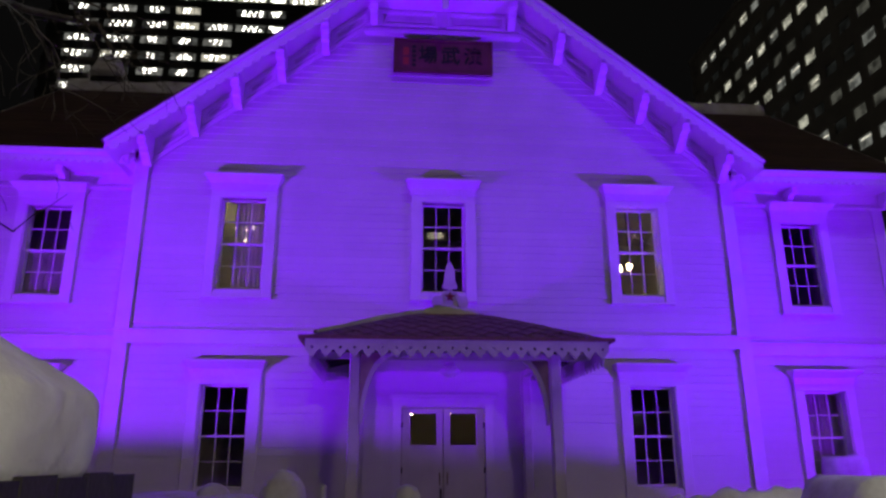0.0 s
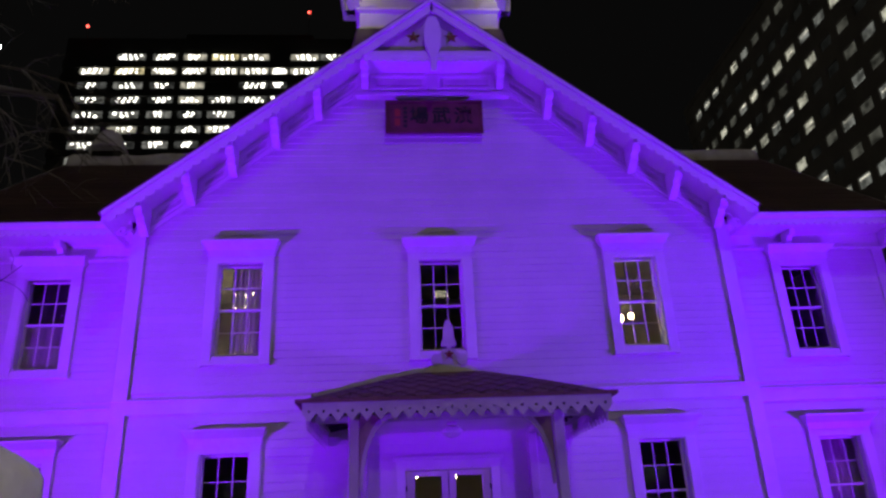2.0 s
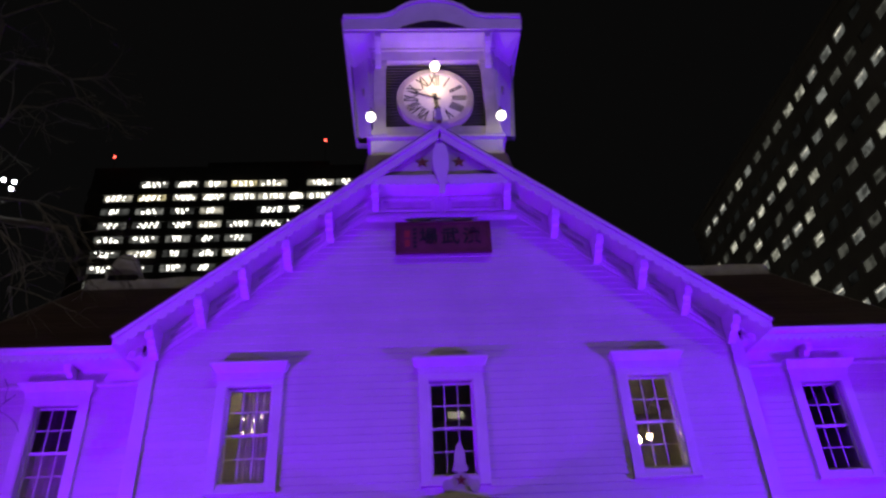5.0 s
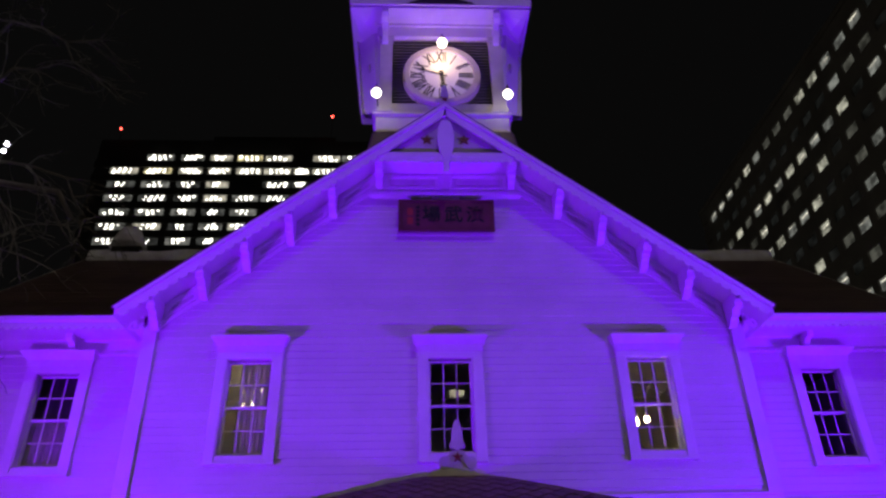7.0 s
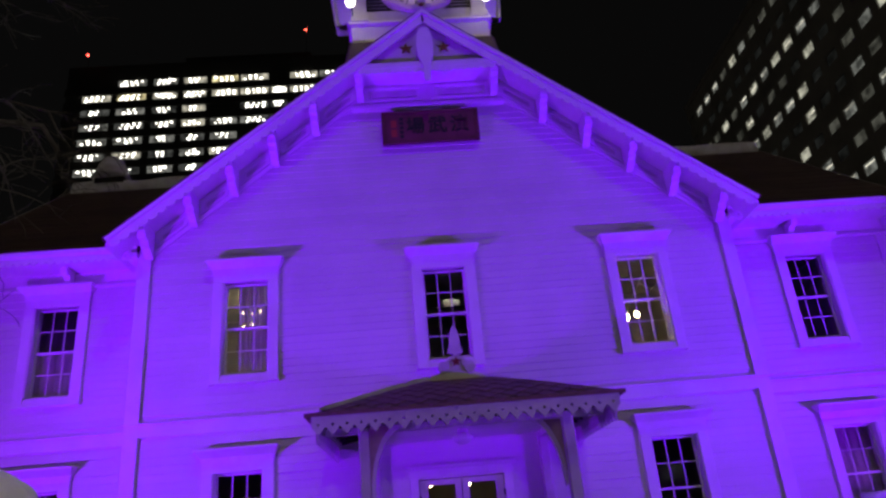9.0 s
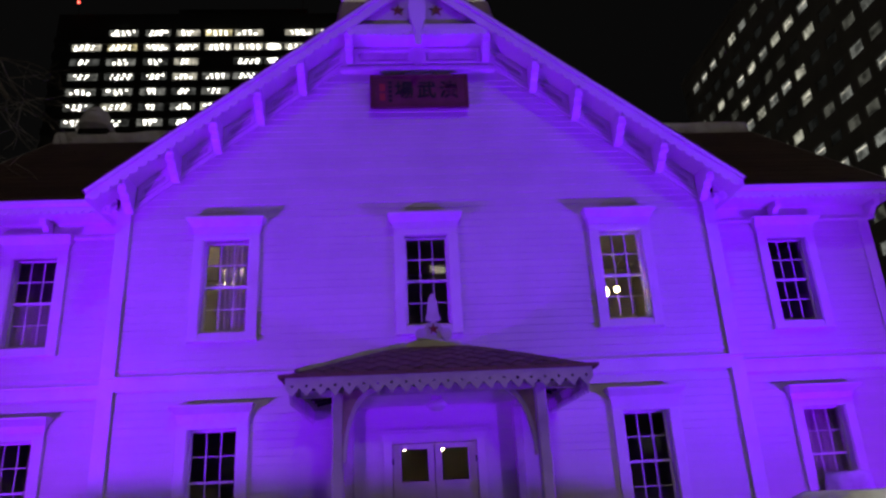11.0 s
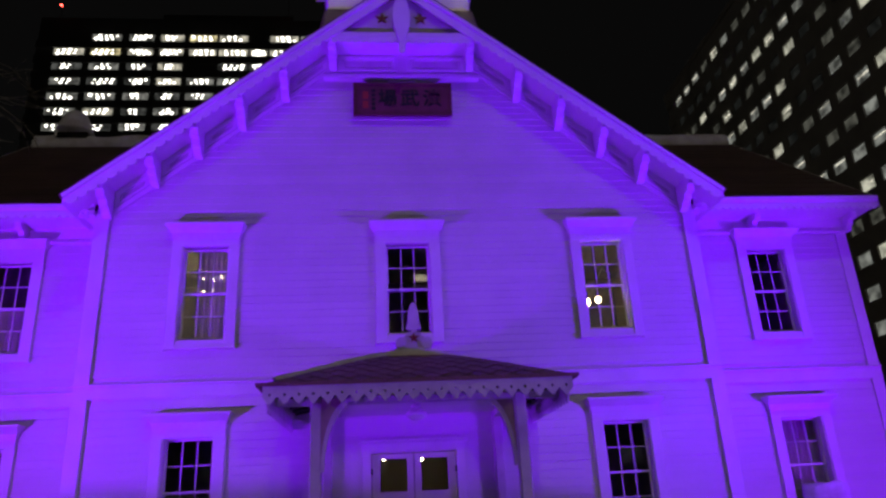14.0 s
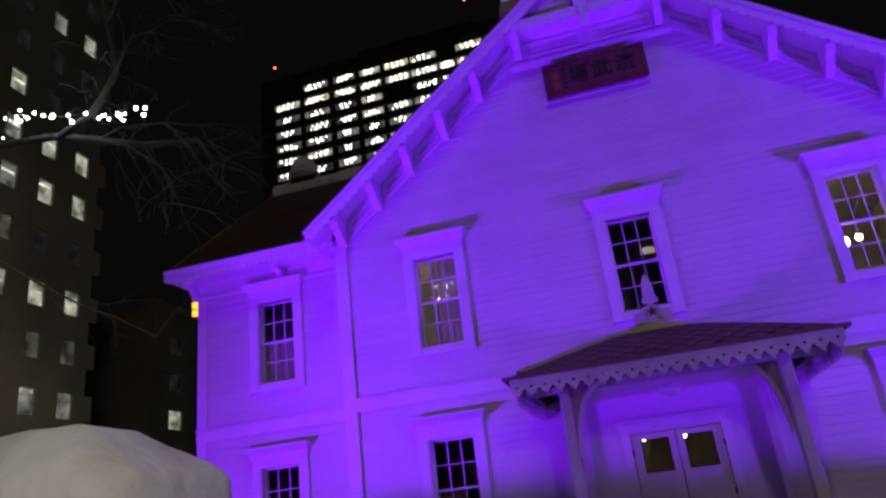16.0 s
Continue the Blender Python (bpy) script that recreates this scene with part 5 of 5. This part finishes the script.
# ---- offices to either side ----
def side_block(name, x, y0, y1, top, ywin, pitch, zrows, w, h, label, seed, chances, group="", facing=1, depth=22, lit=None):
    rnd = random.Random(seed)
    t = thing(name, (x + facing * depth / 2, (y0 + y1) / 2, 0), label, "office building", group)
    b = bm_new()
    box(b, *sorted((x + facing * 0.25, x + facing * depth)), y0, y1, 0, top)
    part("core", b, CONC2, t)
    b = bm_new()
    box(b, *sorted((x - facing * 0.12, x + facing * 1.0)), y0 - 0.1, y1 + 0.1, top, top + 0.8)
    part("parapet", b, CONC2, t)
    zs = sorted(zrows)
    edges = [0.0] + [v for z in zs for v in (z - h / 2, z + h / 2)] + [top]
    for a, c in zip(edges[::2], edges[1::2]):
        b = bm_new()
        box(b, *sorted((x, x + facing * 0.26)), y0, y1, a, c)
        part("spandrel", b, CONC2, t)
    n = int((y1 - ywin) / pitch)
    for r, (z, chance) in enumerate(zip(zrows, chances)):
        for k in range(n):
            yc = ywin + pitch * (k + 0.5)
            roll = rnd.random()
            style = 0 if roll < chance[0] else 1 if roll < chance[1] else 2 if roll < chance[2] else 3
            if lit is not None and k >= n - 3:
                style = lit.get((r, k - n), 3)
            b = bm_new()
            box(b, *sorted((x + facing * 0.2, x + facing * 0.245)), yc - w / 2, yc + w / 2, z - h / 2, z + h / 2)
            win = part("window", b, ROOMW[style], t)
            if style < 2 and rnd.random() < 0.55:
                b = bm_new()
                zz = z + h * rnd.uniform(-0.05, 0.38)
                box(b, *sorted((x + facing * 0.17, x + facing * 0.19)), yc - w * rnd.uniform(0.2, 0.45), yc + w * 0.4, zz, zz + h * rnd.uniform(0.06, 0.16))
                part("ceiling_light", b, OFFICE[0], win, "bright ceiling light")
            b = bm_new()
            box(b, *sorted((x, x + facing * 0.26)), yc + w / 2, yc + pitch - w / 2, z - h / 2, z + h / 2)
            part("pier", b, CONC2, t)
    return t


side_block("office_block", 48.4, 10.0, 86.6, 64.2, 10.1, 3.2, [61.3 - 3.5 * k for k in range(14)], 2.1, 1.4, "dark office block with scattered lit windows", 21,
           [(0.25, 0.62, 0.93), (0.03, 0.10, 0.35), (0.35, 0.7, 0.95), (0.15, 0.3, 0.55), (0.35, 0.7, 0.93), (0.08, 0.2, 0.4), (0.4, 0.75, 0.95), (0.35, 0.7, 0.9)] + [(0.35, 0.65, 0.9)] * 6, "office blocks beside the hall")
# lit windows of the street end, by storey and by column from the corner
LIT = {(2, -2): 1, (2, -1): 0, (3, -2): 3, (4, -3): 0, (5, -3): 1, (5, -2): 0, (5, -1): 0, (6, -3): 1, (6, -2): 0, (6, -1): 0, (7, -3): 2, (8, -3): 1, (8, -2): 0, (8, -1): 0, (9, -2): 2, (9, -1): 2, (10, -2): 1, (10, -1): 1}
side_block("office_block", -37.5, 4.0, 28.2, 50.4, 9.17, 3.15, [48.1, 44.4, 40.75, 37.1, 33.45, 29.75, 26.1, 22.35, 18.6, 15.05, 11.35, 7.7], 1.35, 1.75, "dark office block seen through bare branches", 33, [(0.32, 0.55, 0.75)] * 12, "office blocks beside the hall", -1, lit=LIT)
side_block("office_block", -44.0, 44.0, 66.0, 24.0, 46.0, 4.0, [20.6, 16.9, 13.2, 9.5, 5.8], 1.8, 1.8, "low dark building further down the street", 5, [(0.22, 0.3, 0.4)] * 5, "office blocks beside the hall", -1)
bm = bm_new()
for k in range(3):
    box(bm, -38.3, -37.8, 42.0, 42.3, 21.4 + 0.75 * k, 21.95 + 0.75 * k)
sg = tagged(part("street_sign", bm, SIGNGLOW, None), "glowing orange upright street sign on a pole", "sign")
bm = bm_new()
box(bm, -38.15, -37.95, 42.3, 42.5, -0.05, 23.6)
part("pole", bm, IRON, sg)

# ---- unseen building across the street, added for reflections in the panes ----
across = thing("office_block", (2, -60, 0), "plain building across the street, few windows lit", "office building", "office blocks beside the hall")
bm = bm_new()
box(bm, -32, 36, -70, -53.4, 0, 34)
part("core", bm, CONC2, across)
rnd = random.Random(8)
for r in range(8):
    for c in range(14):
        x, z = -29.6 + 4.75 * c, 5.2 + 3.55 * r
        bright = (r, c) in ((5, 7), (5, 6), (4, 10), (3, 3), (1, 9), (2, 12))
        bm = bm_new()
        if bright:
            box(bm, x - 0.75, x + 0.75, -53.38, -53.2, z - 0.32, z + 0.32)
        else:
            box(bm, x - 1.1, x + 1.1, -53.38, -53.3, z - 0.7, z + 0.7)
        part("window", bm, REFLGLOW if bright else ROOMW[rnd.choice((1, 2, 3, 3))], across, "brightly lit window" if bright else "")

# ---- pieces: porch shingles ----
def shingle_mesh():
    b = bm_new()
    slab(b, [(0, 0.160), (-0.157, 0.0), (0, -0.160), (0.157, 0.0)], Matrix.Identity(4), 0.016)
    bmesh.ops.recalc_face_normals(b, faces=b.faces[:])
    me = bpy.data.meshes.new("shingle")
    b.to_mesh(me)
    b.free()
    me.materials.append(SHING)
    return me


shingle = shingle_mesh()
nrow = 10
for r in range(nrow):
    e = (r + 0.5) / nrow
    p, q = hip(max(0, e - 0.03), 1), hip(min(1, e + 0.03), 1)
    width = hip(e, 1)[0]
    up = Vector((0, q[1] - p[1], q[2] - p[2])).normalized()
    k0 = 0.0 if r % 2 else 0.175
    k = -40
    while k < 40:
        x = k * 0.35 + k0
        k += 1
        if abs(x) > width - 0.10:
            continue
        ob = new("shingle", shingle)
        c = hip(e, 1)
        ob.matrix_world = axes((x, c[1], c[2]), (1, 0, 0), up) @ Matrix.Translation((0, 0, 0.008 + 0.003 * (r % 2)))
        mw = ob.matrix_world.copy()
        ob.parent = porch_roof
        ob.matrix_parent_inverse = Matrix.Identity(4)
        ob.matrix_basis = mw

# ---- pieces: clapboards ----
def clapboards(wall, y, z0, z1, span, holes, rise=0.150):
    """Lapped boards, each a wedge, cut at the openings."""
    n = int((z1 - z0) / rise)
    for r in range(n):
        a = z0 + r * rise
        b = a + rise + 0.018
        lim = span(a)
        if lim is None:
            continue
        gaps = sorted((h[0], h[1]) for h in holes if h[2] < a + rise * 0.7 and h[3] > a + rise * 0.3)
        x, runs = lim[0], []
        for g0, g1 in gaps:
            if g0 > x:
                runs.append((x, g0))
            x = max(x, g1)
        if x < lim[1]:
            runs.append((x, lim[1]))
        for s, e in runs:
            if e - s < 0.03:
                continue
            j = random.uniform(-0.002, 0.002)
            vs = [(s, y, a), (e, y, a), (e, y, b), (s, y, b), (s, y - 0.036 - j, a + j), (e, y - 0.036 + j, a - j), (e, y - 0.004, b), (s, y - 0.004, b)]
            me = bpy.data.meshes.new("clapboard")
            me.from_pydata(vs, [], [(4, 5, 6, 7), (0, 1, 5, 4), (0, 4, 7, 3), (1, 2, 6, 5), (3, 7, 6, 2)])
            me.materials.append(BOARD)
            ob = new("clapboard", me)
            ob.parent = wall


def gable_span(z):
    if z < 7.2:
        return (-5.86, 5.86)
    w = 5.8 - (z - 7.27) / 0.79 + 0.05
    return (-w, w) if w > 0.2 and z < 10.42 else None


trims = [(c - 0.63, c + 0.63, UP0 - 0.16, UP1 + 0.2) for c in (-WX + 0.05, 0, WX)] + [(c - 0.63, c + 0.63, LO0 - 0.16, LO1 + 0.2) for c in (-WX - 0.02, WX + 0.02)] + [(-0.92, 0.92, 0, 2.7), (-7, 7, 3.64, 3.95)]
clapboards(wall_front, -0.002, 0.30, 10.45, gable_span, trims)
for side in (-1, 1):
    trims = [(side * WX2 - 0.63, side * WX2 + 0.63, a - 0.16, b + 0.2) for a, b in ((UP0, UP1), (LO0, LO1))] + [(-20, 20, 3.64, 3.95)]
    lim = tuple(sorted((side * 6.12, side * 9.74)))
    clapboards(wing_walls[side], 0.738, 0.30, 6.98, lambda z, lim=lim: lim, trims)
